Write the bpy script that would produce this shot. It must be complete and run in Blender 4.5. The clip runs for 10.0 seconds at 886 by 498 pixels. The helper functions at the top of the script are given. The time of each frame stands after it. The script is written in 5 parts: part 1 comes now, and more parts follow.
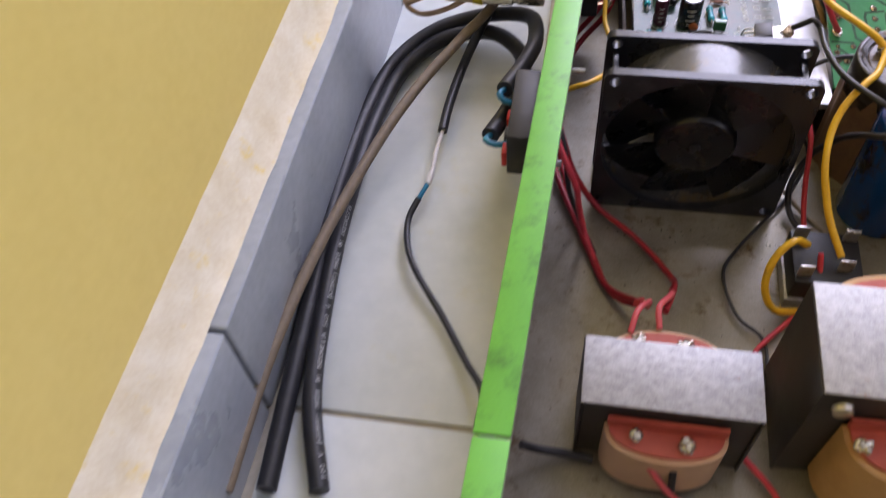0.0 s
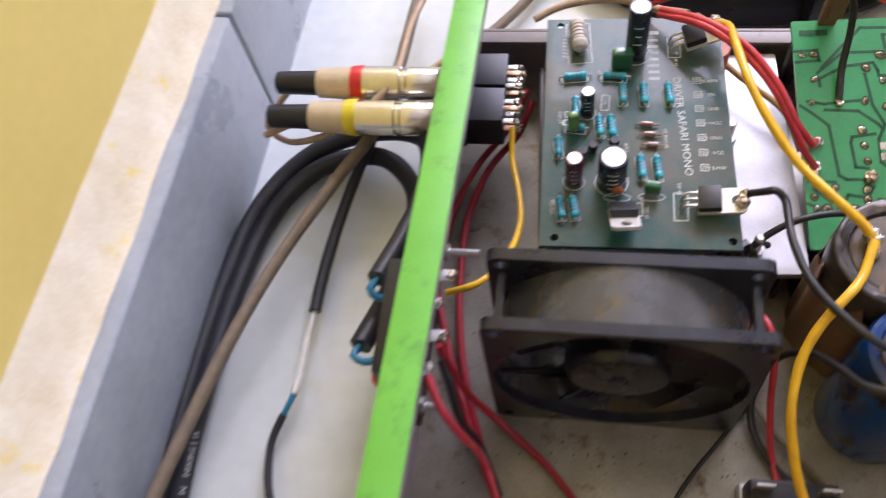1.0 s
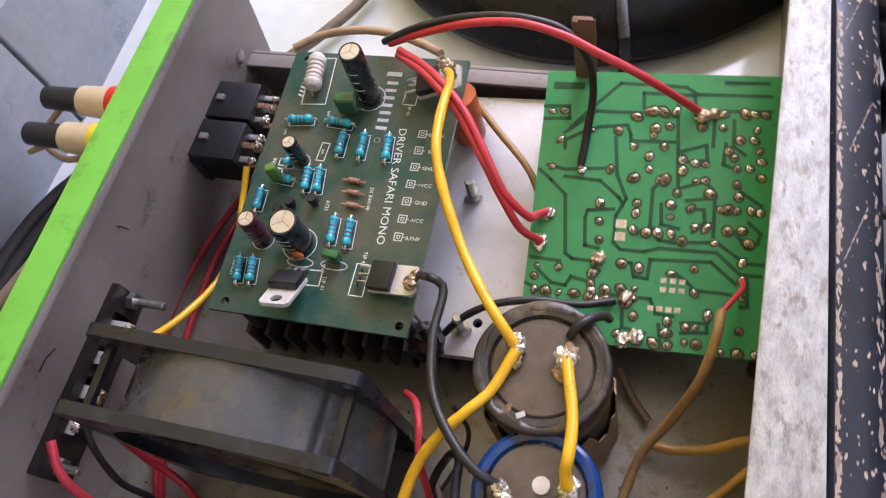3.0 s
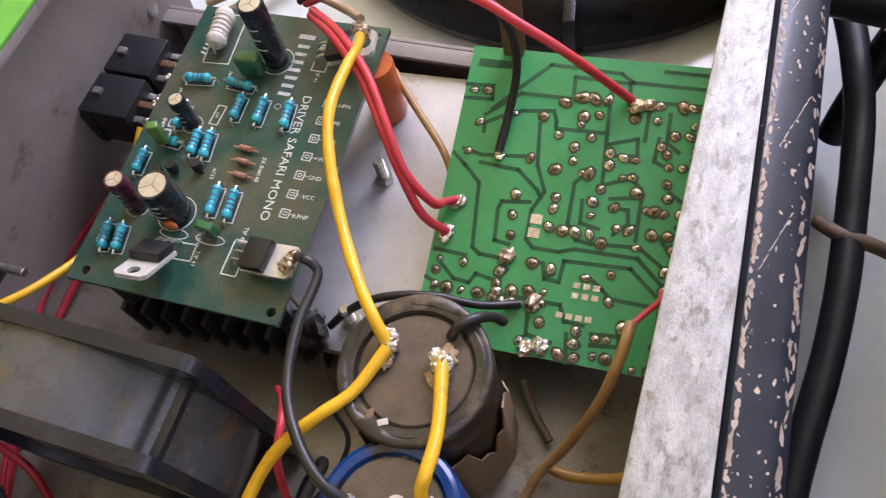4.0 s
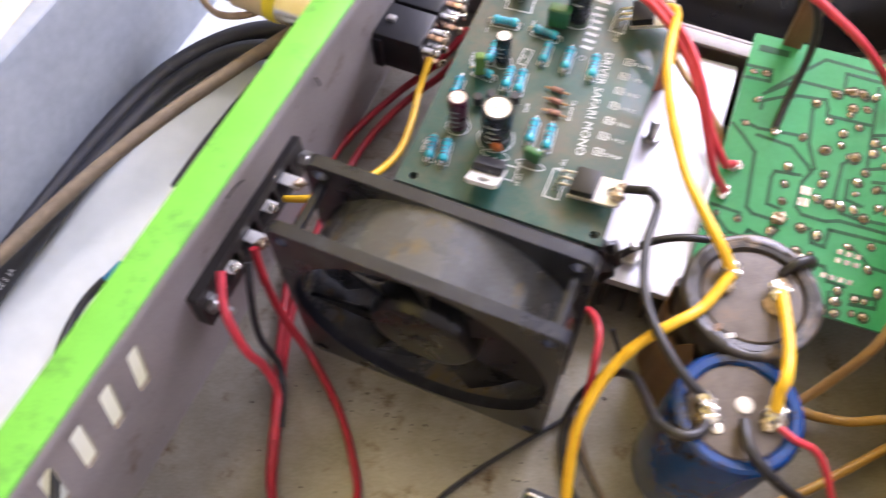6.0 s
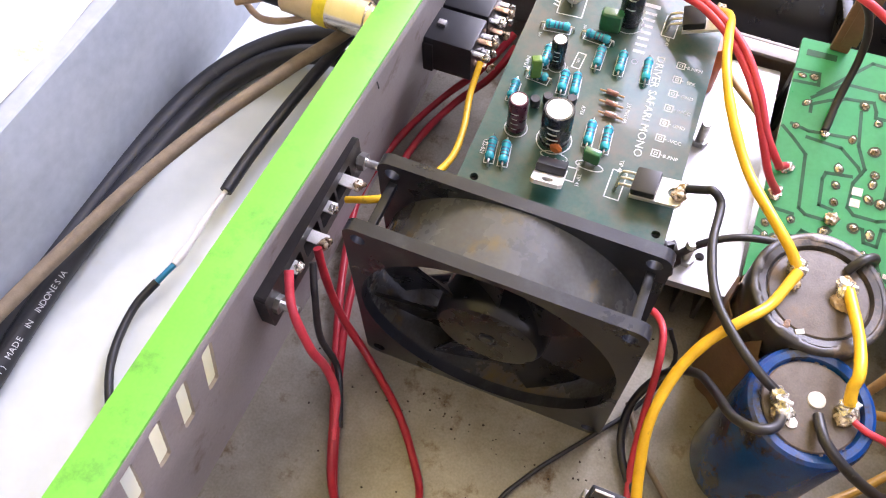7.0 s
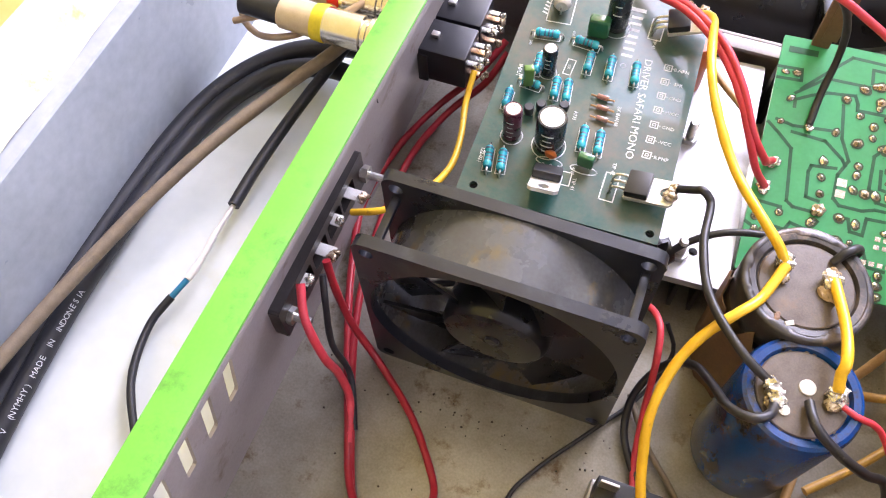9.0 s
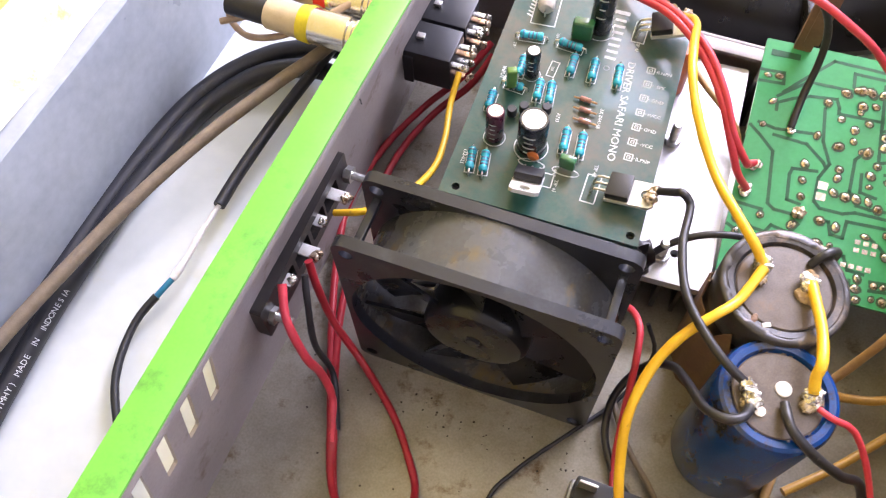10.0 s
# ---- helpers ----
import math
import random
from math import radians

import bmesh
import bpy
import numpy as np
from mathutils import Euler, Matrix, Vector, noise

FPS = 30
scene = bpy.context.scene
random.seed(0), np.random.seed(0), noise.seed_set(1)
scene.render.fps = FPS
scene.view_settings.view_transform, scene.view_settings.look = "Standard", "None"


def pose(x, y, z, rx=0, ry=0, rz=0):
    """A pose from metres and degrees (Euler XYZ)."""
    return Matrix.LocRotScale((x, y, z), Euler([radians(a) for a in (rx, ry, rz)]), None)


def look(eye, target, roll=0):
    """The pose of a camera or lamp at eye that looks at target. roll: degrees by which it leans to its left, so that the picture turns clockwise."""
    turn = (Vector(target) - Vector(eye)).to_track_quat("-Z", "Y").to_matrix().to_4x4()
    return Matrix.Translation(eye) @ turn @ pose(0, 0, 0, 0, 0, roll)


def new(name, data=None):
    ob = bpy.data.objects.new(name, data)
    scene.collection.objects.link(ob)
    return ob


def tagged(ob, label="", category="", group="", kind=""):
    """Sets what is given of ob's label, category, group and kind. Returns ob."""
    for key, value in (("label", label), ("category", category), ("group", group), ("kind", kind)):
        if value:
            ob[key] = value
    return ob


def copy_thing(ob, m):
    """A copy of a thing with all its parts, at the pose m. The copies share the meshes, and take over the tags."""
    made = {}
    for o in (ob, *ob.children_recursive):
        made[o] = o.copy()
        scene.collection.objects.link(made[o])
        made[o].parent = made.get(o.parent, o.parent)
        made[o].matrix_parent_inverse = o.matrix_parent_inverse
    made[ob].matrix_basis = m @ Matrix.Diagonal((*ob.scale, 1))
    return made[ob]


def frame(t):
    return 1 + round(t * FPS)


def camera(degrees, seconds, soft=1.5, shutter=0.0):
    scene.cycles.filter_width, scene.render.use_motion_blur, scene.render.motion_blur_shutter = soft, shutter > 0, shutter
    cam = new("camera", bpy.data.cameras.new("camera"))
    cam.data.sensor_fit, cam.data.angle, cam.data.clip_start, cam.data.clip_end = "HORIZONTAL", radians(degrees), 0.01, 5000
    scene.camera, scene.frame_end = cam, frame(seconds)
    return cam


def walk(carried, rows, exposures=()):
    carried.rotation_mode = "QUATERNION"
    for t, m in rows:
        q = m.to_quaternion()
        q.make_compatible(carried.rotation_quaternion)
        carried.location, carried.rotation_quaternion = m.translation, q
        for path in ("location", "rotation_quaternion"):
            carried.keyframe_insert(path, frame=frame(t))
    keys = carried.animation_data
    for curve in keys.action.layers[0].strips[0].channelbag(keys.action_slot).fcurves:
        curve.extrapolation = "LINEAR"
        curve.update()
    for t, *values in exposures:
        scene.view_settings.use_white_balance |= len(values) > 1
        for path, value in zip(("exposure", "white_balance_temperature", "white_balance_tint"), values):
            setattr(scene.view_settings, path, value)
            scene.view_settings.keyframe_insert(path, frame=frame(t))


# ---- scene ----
cam = camera(56.3, 10.0, soft=1.1, shutter=0.5)
PATH = [
    (0, (-0.0085, -0.2369, 0.3031), (-0.3013, 0.8693, -1.3372), -7.01),
    (0.5, (0.0162, -0.1775, 0.2959), (-0.3436, 0.9540, -1.3136), -9.64),
    (1, (0.0260, -0.0864, 0.2884), (-0.2954, 0.8357, -1.4571), -14.47),
    (1.1, (0.0354, -0.0760, 0.2807), (-0.3013, 0.8245, -1.4731), -15.73),
    (1.5, (0.0631, -0.0575, 0.2584), (-0.3211, 0.7497, -1.5307), -18.39),
    (1.6, (0.0707, -0.0572, 0.2561), (-0.3387, 0.7466, -1.5289), -19.22),
    (2, (0.1035, -0.0567, 0.2504), (-0.3224, 0.7565, -1.5264), -18.72),
    (2.5, (0.1382, -0.0347, 0.2646), (-0.3768, 0.7580, -1.4978), -24.14),
    (3, (0.1497, -0.0220, 0.2651), (-0.3976, 0.7556, -1.4944), -24.01),
    (3.1, (0.1518, -0.0191, 0.2620), (-0.4102, 0.7200, -1.5094), -24.42),
    (3.2, (0.1585, -0.0168, 0.2555), (-0.4626, 0.7348, -1.4908), -25.66),
    (4.3, (0.1706, -0.0091, 0.2328), (-0.3442, 0.8048, -1.5201), -16.77),
    (4.5, (0.1679, -0.0111, 0.2384), (-0.3456, 0.8170, -1.5082), -16.20),
    (5, (0.1399, -0.0310, 0.2519), (-0.3225, 0.8509, -1.4826), -11.07),
    (5.5, (0.1177, -0.0495, 0.2584), (-0.3060, 0.8124, -1.4959), -7.15),
    (5.6, (0.1082, -0.0577, 0.2583), (-0.3041, 0.8040, -1.4989), -5.72),
    (6, (0.0839, -0.0736, 0.2575), (-0.3160, 0.7744, -1.5092), -2.57),
    (6.2, (0.0664, -0.0826, 0.2506), (-0.3219, 0.8347, -1.4837), -0.20),
    (7.5, (0.0653, -0.0864, 0.2631), (-0.3143, 0.7686, -1.5046), -2.17),
    (8, (0.0670, -0.0831, 0.2640), (-0.3050, 0.7622, -1.5100), -3.05),
    (8.5, (0.0649, -0.0832, 0.2658), (-0.3008, 0.7669, -1.5072), -3.41),
    (9, (0.0642, -0.0865, 0.2701), (-0.3087, 0.7749, -1.4960), -3.47),
    (9.5, (0.0648, -0.0861, 0.2685), (-0.3068, 0.7626, -1.5039), -4.03),
    (10, (0.0689, -0.0850, 0.2714), (-0.2981, 0.7773, -1.4954), -2.93),
]
EXPOSURE = [(0.0, -0.25), (0.5, -0.12), (1.0, 0.03), (1.5, 0.6), (2.0, 0.75), (2.5, 0.3), (3.0, 0.0), (4.5, 0.0), (5.0, 0.0), (5.5, 0.05), (6.0, 0.78), (6.5, 0.92), (7.5, 1.0), (8.5, 0.95), (10.0, 0.95)]
walk(cam, [(t, look(eye, target, roll)) for t, eye, target, roll in PATH], EXPOSURE)

# ---- light ----
world = bpy.data.worlds.new("sky")
scene.world = world
world.use_nodes = True
wn = world.node_tree
sky = wn.nodes.new("ShaderNodeTexSky")
sky.sky_type, sky.sun_disc = "NISHITA", False
sky.sun_elevation, sky.sun_rotation = radians(50), radians(20)
wn.nodes["Background"].inputs["Strength"].default_value = 0.12
wn.links.new(sky.outputs[0], wn.nodes["Background"].inputs["Color"])


def area(name, m, w, h, watts, colour):
    d = bpy.data.lights.new(name, "AREA")
    d.shape, d.size, d.size_y, d.energy, d.color = "RECTANGLE", w, h, watts, colour
    ob = new(name, d)
    ob.matrix_world = m
    return ob


area("window_light", look((0.40, 1.74, 1.35), (0.40, 0.0, 1.0)), 1.5, 1.25, 94, (0.785, 0.755, 1.03))
# weak fill lamp added on the right, no real source known there
area("doorway_light", look((2.14, -0.1, 1.05), (0.0, -0.1, 0.8)), 0.9, 1.9, 13, (0.84, 0.78, 1.0))

# ---- materials ----


def rgb(h):
    return tuple(h) + (1.0,)


def mat(name, a, b=None, rough=0.5, metal=0.0, scale=300.0, fine=2500.0, bump=0.0, spot=None, spot_scale=120.0, spot_at=0.62, spot_wide=0.08,
        vary=0.0, coat=0.0, spec=0.5, rough_var=0.12, alpha_t=0.0, stretch=None):
    """A procedural surface: two tones mixed by coarse and fine noise, an optional stain colour, fine relief."""
    m = bpy.data.materials.new(name)
    m.use_nodes = True
    nt = m.node_tree
    N, L = nt.nodes, nt.links
    p = N["Principled BSDF"]
    b = b or tuple(c * 0.78 for c in a)
    tc = N.new("ShaderNodeTexCoord")
    mp = N.new("ShaderNodeMapping")
    L.new(tc.outputs["Object"], mp.inputs["Vector"])
    if stretch:
        mp.inputs["Scale"].default_value = stretch
    n1 = N.new("ShaderNodeTexNoise")
    n1.inputs["Scale"].default_value, n1.inputs["Detail"].default_value, n1.inputs["Roughness"].default_value = scale, 5, 0.62
    n2 = N.new("ShaderNodeTexNoise")
    n2.inputs["Scale"].default_value, n2.inputs["Detail"].default_value = fine, 3
    for n in (n1, n2):
        L.new(mp.outputs[0], n.inputs["Vector"])
    add = N.new("ShaderNodeMath")
    add.operation = "MULTIPLY_ADD"
    L.new(n1.outputs[0], add.inputs[0])
    add.inputs[1].default_value = 0.7
    mul = N.new("ShaderNodeMath")
    mul.operation = "MULTIPLY"
    L.new(n2.outputs[0], mul.inputs[0])
    mul.inputs[1].default_value = 0.3
    L.new(mul.outputs[0], add.inputs[2])
    ramp = N.new("ShaderNodeValToRGB")
    ramp.color_ramp.elements[0].position, ramp.color_ramp.elements[1].position = 0.36, 0.64
    ramp.color_ramp.elements[0].color, ramp.color_ramp.elements[1].color = rgb(b), rgb(a)
    L.new(add.outputs[0], ramp.inputs[0])
    col = ramp.outputs[0]
    if spot:
        n3 = N.new("ShaderNodeTexNoise")
        n3.inputs["Scale"].default_value, n3.inputs["Detail"].default_value, n3.inputs["Roughness"].default_value = spot_scale, 8, 0.7
        L.new(mp.outputs[0], n3.inputs["Vector"])
        r3 = N.new("ShaderNodeValToRGB")
        r3.color_ramp.elements[0].position, r3.color_ramp.elements[1].position = spot_at, spot_at + spot_wide
        L.new(n3.outputs[0], r3.inputs[0])
        mx = N.new("ShaderNodeMixRGB")
        L.new(r3.outputs[0], mx.inputs[0])
        L.new(col, mx.inputs[1])
        mx.inputs[2].default_value = rgb(spot)
        col = mx.outputs[0]
    if vary:
        oi = N.new("ShaderNodeObjectInfo")
        hs = N.new("ShaderNodeHueSaturation")
        mr = N.new("ShaderNodeMapRange")
        mr.inputs["To Min"].default_value, mr.inputs["To Max"].default_value = 1 - vary, 1 + vary
        L.new(oi.outputs["Random"], mr.inputs["Value"])
        L.new(mr.outputs[0], hs.inputs["Value"])
        L.new(col, hs.inputs["Color"])
        col = hs.outputs[0]
    L.new(col, p.inputs["Base Color"])
    rr = N.new("ShaderNodeMapRange")
    rr.inputs["To Min"].default_value, rr.inputs["To Max"].default_value = max(0.02, rough - rough_var), min(1, rough + rough_var)
    L.new(n1.outputs[0], rr.inputs["Value"])
    L.new(rr.outputs[0], p.inputs["Roughness"])
    p.inputs["Metallic"].default_value = metal
    p.inputs["Coat Weight"].default_value = coat
    p.inputs["Specular IOR Level"].default_value = spec
    if bump:
        bp = N.new("ShaderNodeBump")
        bp.inputs["Strength"].default_value, bp.inputs["Distance"].default_value = min(1, bump), 0.0004
        L.new(add.outputs[0], bp.inputs["Height"])
        L.new(bp.outputs[0], p.inputs["Normal"])
    if alpha_t:
        p.inputs["Transmission Weight"].default_value = alpha_t
    return m


M_TILE = mat("glazed_floor_tile", (0.75, 0.79, 0.77), (0.62, 0.67, 0.65), 0.12, scale=16, fine=110, bump=0.02, spot=(0.66, 0.66, 0.50), spot_scale=26, spot_at=0.57, spot_wide=0.25, rough_var=0.05)
M_GROUT = mat("floor_grout", (0.50, 0.46, 0.36), rough=0.9, bump=0.4)
M_SKIRT = mat("grey_skirting_tile", (0.42, 0.46, 0.50), (0.30, 0.335, 0.37), 0.3, scale=20, fine=240, bump=0.05)
M_LEDGE = mat("cream_plaster", (0.86, 0.80, 0.62), (0.72, 0.63, 0.42), 0.8, scale=70, fine=700, bump=0.7, spot=(0.80, 0.64, 0.22), spot_scale=80, spot_at=0.57, spot_wide=0.12)
M_YELLOW = mat("yellow_wall_paint", (0.86, 0.69, 0.215), (0.80, 0.63, 0.18), 0.6, scale=6, fine=250, bump=0.12)
M_WHITE = mat("white_wall_paint", (0.78, 0.79, 0.80), (0.70, 0.71, 0.72), 0.8, scale=4, fine=90, bump=0.1)
M_GREEN = mat("lime_green_paint", (0.172, 0.54, 0.070), (0.142, 0.46, 0.060), 0.42, scale=45, fine=1200, bump=0.08, spot=(0.098, 0.29, 0.050), spot_scale=85, spot_at=0.52, spot_wide=0.16)
M_GREY = mat("grey_brown_chassis_paint", (0.31, 0.277, 0.262), (0.24, 0.213, 0.20), 0.46, scale=40, fine=900, bump=0.12, spot=(0.14, 0.10, 0.062), spot_scale=50, spot_at=0.59, spot_wide=0.12)
M_PLATE = mat("stained_zinc_plate", (0.36, 0.335, 0.275), (0.22, 0.20, 0.15), 0.34, metal=0.35, scale=45, fine=1300, bump=0.14, spot=(0.13, 0.085, 0.042), spot_scale=85, spot_at=0.565, spot_wide=0.14)
M_SILVER = mat("galvanised_steel", (0.50, 0.51, 0.495), (0.27, 0.265, 0.25), 0.5, metal=0.2, scale=300, fine=3000, bump=0.7, spot=(0.22, 0.20, 0.16), spot_scale=380, spot_at=0.535, spot_wide=0.10, stretch=(1, 0.45, 1))
M_NAVY = mat("chipped_navy_paint", (0.022, 0.027, 0.042), (0.014, 0.018, 0.028), 0.36, scale=90, fine=1500, bump=0.2, spot=(0.50, 0.41, 0.34), spot_scale=480, spot_at=0.66, spot_wide=0.01, coat=0.15)
M_BARE = mat("bare_primer_edge", (0.56, 0.45, 0.36), (0.40, 0.33, 0.27), 0.55, scale=300, bump=0.3)
M_BLACK = mat("black_plastic", (0.020, 0.020, 0.022), (0.012, 0.012, 0.013), 0.42, scale=120, bump=0.08, spot=(0.07, 0.065, 0.055), spot_scale=90, spot_at=0.6, spot_wide=0.2)
M_FAN = mat("dusty_fan_plastic", (0.019, 0.021, 0.028), (0.012, 0.013, 0.018), 0.3, scale=70, fine=1500, bump=0.12, spot=(0.056, 0.060, 0.068), spot_scale=75, spot_at=0.55, spot_wide=0.22)
M_DUCT = mat("smoky_fan_duct", (0.090, 0.093, 0.096), (0.049, 0.049, 0.049), 0.26, scale=45, fine=900, bump=0.06, spot=(0.14, 0.095, 0.03), spot_scale=50, spot_at=0.53, spot_wide=0.14, coat=0.25)
M_BLADE = mat("fan_blade_plastic", (0.010, 0.011, 0.015), (0.006, 0.007, 0.009), 0.28, scale=60, bump=0.05, spot=(0.024, 0.025, 0.028), spot_scale=80, spot_at=0.6, spot_wide=0.2)
M_SOLDER = mat("solder", (0.80, 0.77, 0.70), (0.50, 0.44, 0.34), 0.2, metal=0.75, scale=900, bump=0.7, vary=0.12)
M_SOLDER_D = mat("flux_stained_solder", (0.62, 0.52, 0.38), (0.22, 0.15, 0.08), 0.28, metal=0.6, scale=600, bump=0.7, vary=0.25)
M_STEEL = mat("zinc_screw", (0.62, 0.62, 0.60), (0.42, 0.41, 0.38), 0.32, metal=0.95, scale=500, bump=0.2)
M_NICKEL = mat("nickel_plug", (0.80, 0.77, 0.70), (0.66, 0.62, 0.54), 0.22, metal=0.95, scale=200, bump=0.05)
M_PCB = mat("dark_green_circuit_board", (0.022, 0.092, 0.070), (0.013, 0.060, 0.045), 0.38, spec=0.36, scale=60, fine=900, bump=0.08, spot=(0.125, 0.098, 0.062), spot_scale=30, spot_at=0.43, spot_wide=0.26, coat=0.2)
M_PRINT = mat("worn_cable_print", (0.62, 0.63, 0.63), (0.42, 0.43, 0.43), 0.6, scale=900)
M_SILK = mat("white_silkscreen", (0.78, 0.80, 0.78), (0.6, 0.63, 0.6), 0.6, scale=900)
M_GPCB = mat("bright_green_solder_mask", (0.055, 0.37, 0.135), (0.04, 0.31, 0.10), 0.32, scale=50, fine=700, bump=0.08, spot=(0.06, 0.10, 0.03), spot_scale=60, spot_at=0.64, spot_wide=0.14, coat=0.2)
M_TRACK = mat("dark_track_gap", (0.014, 0.115, 0.042), (0.010, 0.075, 0.028), 0.5, scale=300)
M_FLUX = mat("burnt_flux_ring", (0.045, 0.085, 0.028), (0.022, 0.05, 0.018), 0.3, scale=500)
M_RES = mat("blue_resistor_body", (0.045, 0.48, 0.58), (0.03, 0.38, 0.50), 0.26, scale=400, vary=0.22, coat=0.3)
M_BAND = mat("resistor_colour_band", (0.020, 0.20, 0.36), (0.075, 0.05, 0.06), 0.3, scale=230, vary=0.4)
M_WHITERES = mat("white_ceramic_resistor", (0.72, 0.68, 0.62), (0.58, 0.53, 0.46), 0.5, scale=300, bump=0.2)
M_CAPBLK = mat("black_cap_sleeve", (0.018, 0.020, 0.030), (0.012, 0.013, 0.018), 0.25, scale=150, coat=0.3)
M_CAPMAR = mat("maroon_cap_sleeve", (0.10, 0.022, 0.045), (0.07, 0.016, 0.03), 0.28, scale=150, coat=0.2)
M_CAPTOP = mat("aluminium_cap_top", (0.78, 0.75, 0.70), (0.62, 0.56, 0.47), 0.34, metal=0.6, scale=300, bump=0.2)
M_FILM = mat("green_film_capacitor", (0.03, 0.15, 0.055), (0.02, 0.10, 0.038), 0.2, scale=120, coat=0.5)
M_OLIVE = mat("olive_film_capacitor", (0.13, 0.26, 0.06), (0.09, 0.19, 0.04), 0.2, scale=120, coat=0.5)
M_CERAM = mat("orange_ceramic_disc", (0.50, 0.14, 0.03), (0.36, 0.09, 0.02), 0.45, scale=200)
M_DIODE = mat("glass_diode", (0.50, 0.27, 0.21), (0.26, 0.12, 0.09), 0.15, scale=400, coat=0.5)
M_COPPER = mat("copper_lead", (0.62, 0.42, 0.28), (0.5, 0.3, 0.18), 0.3, metal=0.9)
M_ALU = mat("brushed_aluminium_plate", (0.60, 0.60, 0.61), (0.47, 0.47, 0.48), 0.42, metal=0.5, scale=60, fine=1600, bump=0.1, spot=(0.30, 0.17, 0.08), spot_scale=34, spot_at=0.61, spot_wide=0.1)
M_FIN = mat("dark_heatsink_fin", (0.075, 0.062, 0.052), (0.045, 0.037, 0.03), 0.5, metal=0.3, scale=200, spot=(0.13, 0.075, 0.04), spot_scale=90, spot_at=0.58, spot_wide=0.12)
M_BLUECAN = mat("blue_can_sleeve", (0.003, 0.058, 0.25), (0.002, 0.030, 0.14), 0.24, scale=60, bump=0.12, coat=0.2, spot=(0.022, 0.019, 0.014), spot_scale=60, spot_at=0.50, spot_wide=0.10, stretch=(1, 1, 0.6))
M_DARKCAN = mat("dark_brown_can_sleeve", (0.048, 0.042, 0.036), (0.024, 0.021, 0.018), 0.33, scale=110, fine=1800, bump=0.35, spot=(0.17, 0.125, 0.085), spot_scale=90, spot_at=0.53, spot_wide=0.14)
M_CANTOP = mat("dusty_phenolic_disc", (0.140, 0.112, 0.084), (0.075, 0.056, 0.040), 0.34, scale=120, fine=2200, bump=0.25, spot=(0.17, 0.10, 0.05), spot_scale=80, spot_at=0.56, spot_wide=0.16)
M_KRAFT = mat("brown_kraft_paper", (0.24, 0.145, 0.085), (0.17, 0.10, 0.06), 0.65, scale=70, fine=900, bump=0.3)
M_ORANGE = mat("orange_sleeve", (0.62, 0.15, 0.03), (0.42, 0.09, 0.02), 0.4, scale=120)
M_LAM = mat("dark_transformer_lamination", (0.055, 0.048, 0.043), (0.035, 0.03, 0.027), 0.45, metal=0.3, scale=90, bump=0.2)
M_STRAP = mat("grey_transformer_strap", (0.46, 0.46, 0.47), (0.27, 0.27, 0.275), 0.46, metal=0.3, scale=420, fine=2200, bump=0.35, spot=(0.34, 0.17, 0.11), spot_scale=60, spot_at=0.65, spot_wide=0.08)
M_BOBBIN = mat("red_bobbin_plastic", (0.56, 0.11, 0.075), (0.42, 0.075, 0.05), 0.4, scale=120)
M_TAPE = mat("tan_winding_tape", (0.62, 0.38, 0.16), (0.5, 0.28, 0.1), 0.4, scale=80, bump=0.1)
M_PEACH = mat("peach_winding_tape", (0.70, 0.47, 0.30), (0.58, 0.36, 0.22), 0.45, scale=80, bump=0.1)
M_BLOCK = mat("black_bakelite", (0.026, 0.022, 0.020), (0.014, 0.012, 0.011), 0.4, scale=150, bump=0.25, spot=(0.075, 0.058, 0.042), spot_scale=150, spot_at=0.57, spot_wide=0.15)
M_TIN = mat("tinned_lug", (0.72, 0.71, 0.68), (0.55, 0.52, 0.46), 0.3, metal=0.9, scale=400, bump=0.2)
M_TAB = mat("bright_tinned_tab", (0.86, 0.85, 0.82), (0.70, 0.67, 0.61), 0.34, metal=0.4, scale=300, bump=0.15, spot=(0.42, 0.33, 0.2), spot_scale=260, spot_at=0.6, spot_wide=0.1)
M_CREAM = mat("aged_cream_plastic", (0.66, 0.55, 0.36), (0.52, 0.41, 0.25), 0.35, scale=100)
M_YRING = mat("yellow_ring", (0.80, 0.66, 0.03), rough=0.4)
M_RRING = mat("red_ring", (0.68, 0.025, 0.02), rough=0.4)
M_RUBBER = mat("black_rubber_cable", (0.020, 0.021, 0.024), (0.013, 0.014, 0.016), 0.45, scale=300, bump=0.1, spot=(0.05, 0.05, 0.05), spot_scale=200)
M_WRED = mat("red_wire", (0.70, 0.062, 0.088), (0.56, 0.04, 0.06), 0.38, scale=250, bump=0.1, spot=(0.30, 0.06, 0.06), spot_scale=140, spot_at=0.62, spot_wide=0.15)
M_WDRED = mat("dark_red_wire", (0.43, 0.024, 0.036), (0.32, 0.016, 0.025), 0.35, scale=250, bump=0.1)
M_WPINK = mat("pink_red_wire", (0.72, 0.13, 0.14), (0.6, 0.09, 0.10), 0.4, scale=250)
M_WBLK = mat("black_wire", (0.030, 0.029, 0.030), (0.018, 0.017, 0.018), 0.4, scale=250, bump=0.1, spot=(0.09, 0.08, 0.07), spot_scale=200)
M_WYEL = mat("yellow_wire", (0.85, 0.52, 0.025), (0.74, 0.42, 0.018), 0.36, scale=200, bump=0.1, spot=(0.42, 0.24, 0.04), spot_scale=170, spot_at=0.61, spot_wide=0.12)
M_WTAN = mat("tan_wire", (0.46, 0.29, 0.12), (0.34, 0.20, 0.075), 0.45, scale=220, bump=0.15)
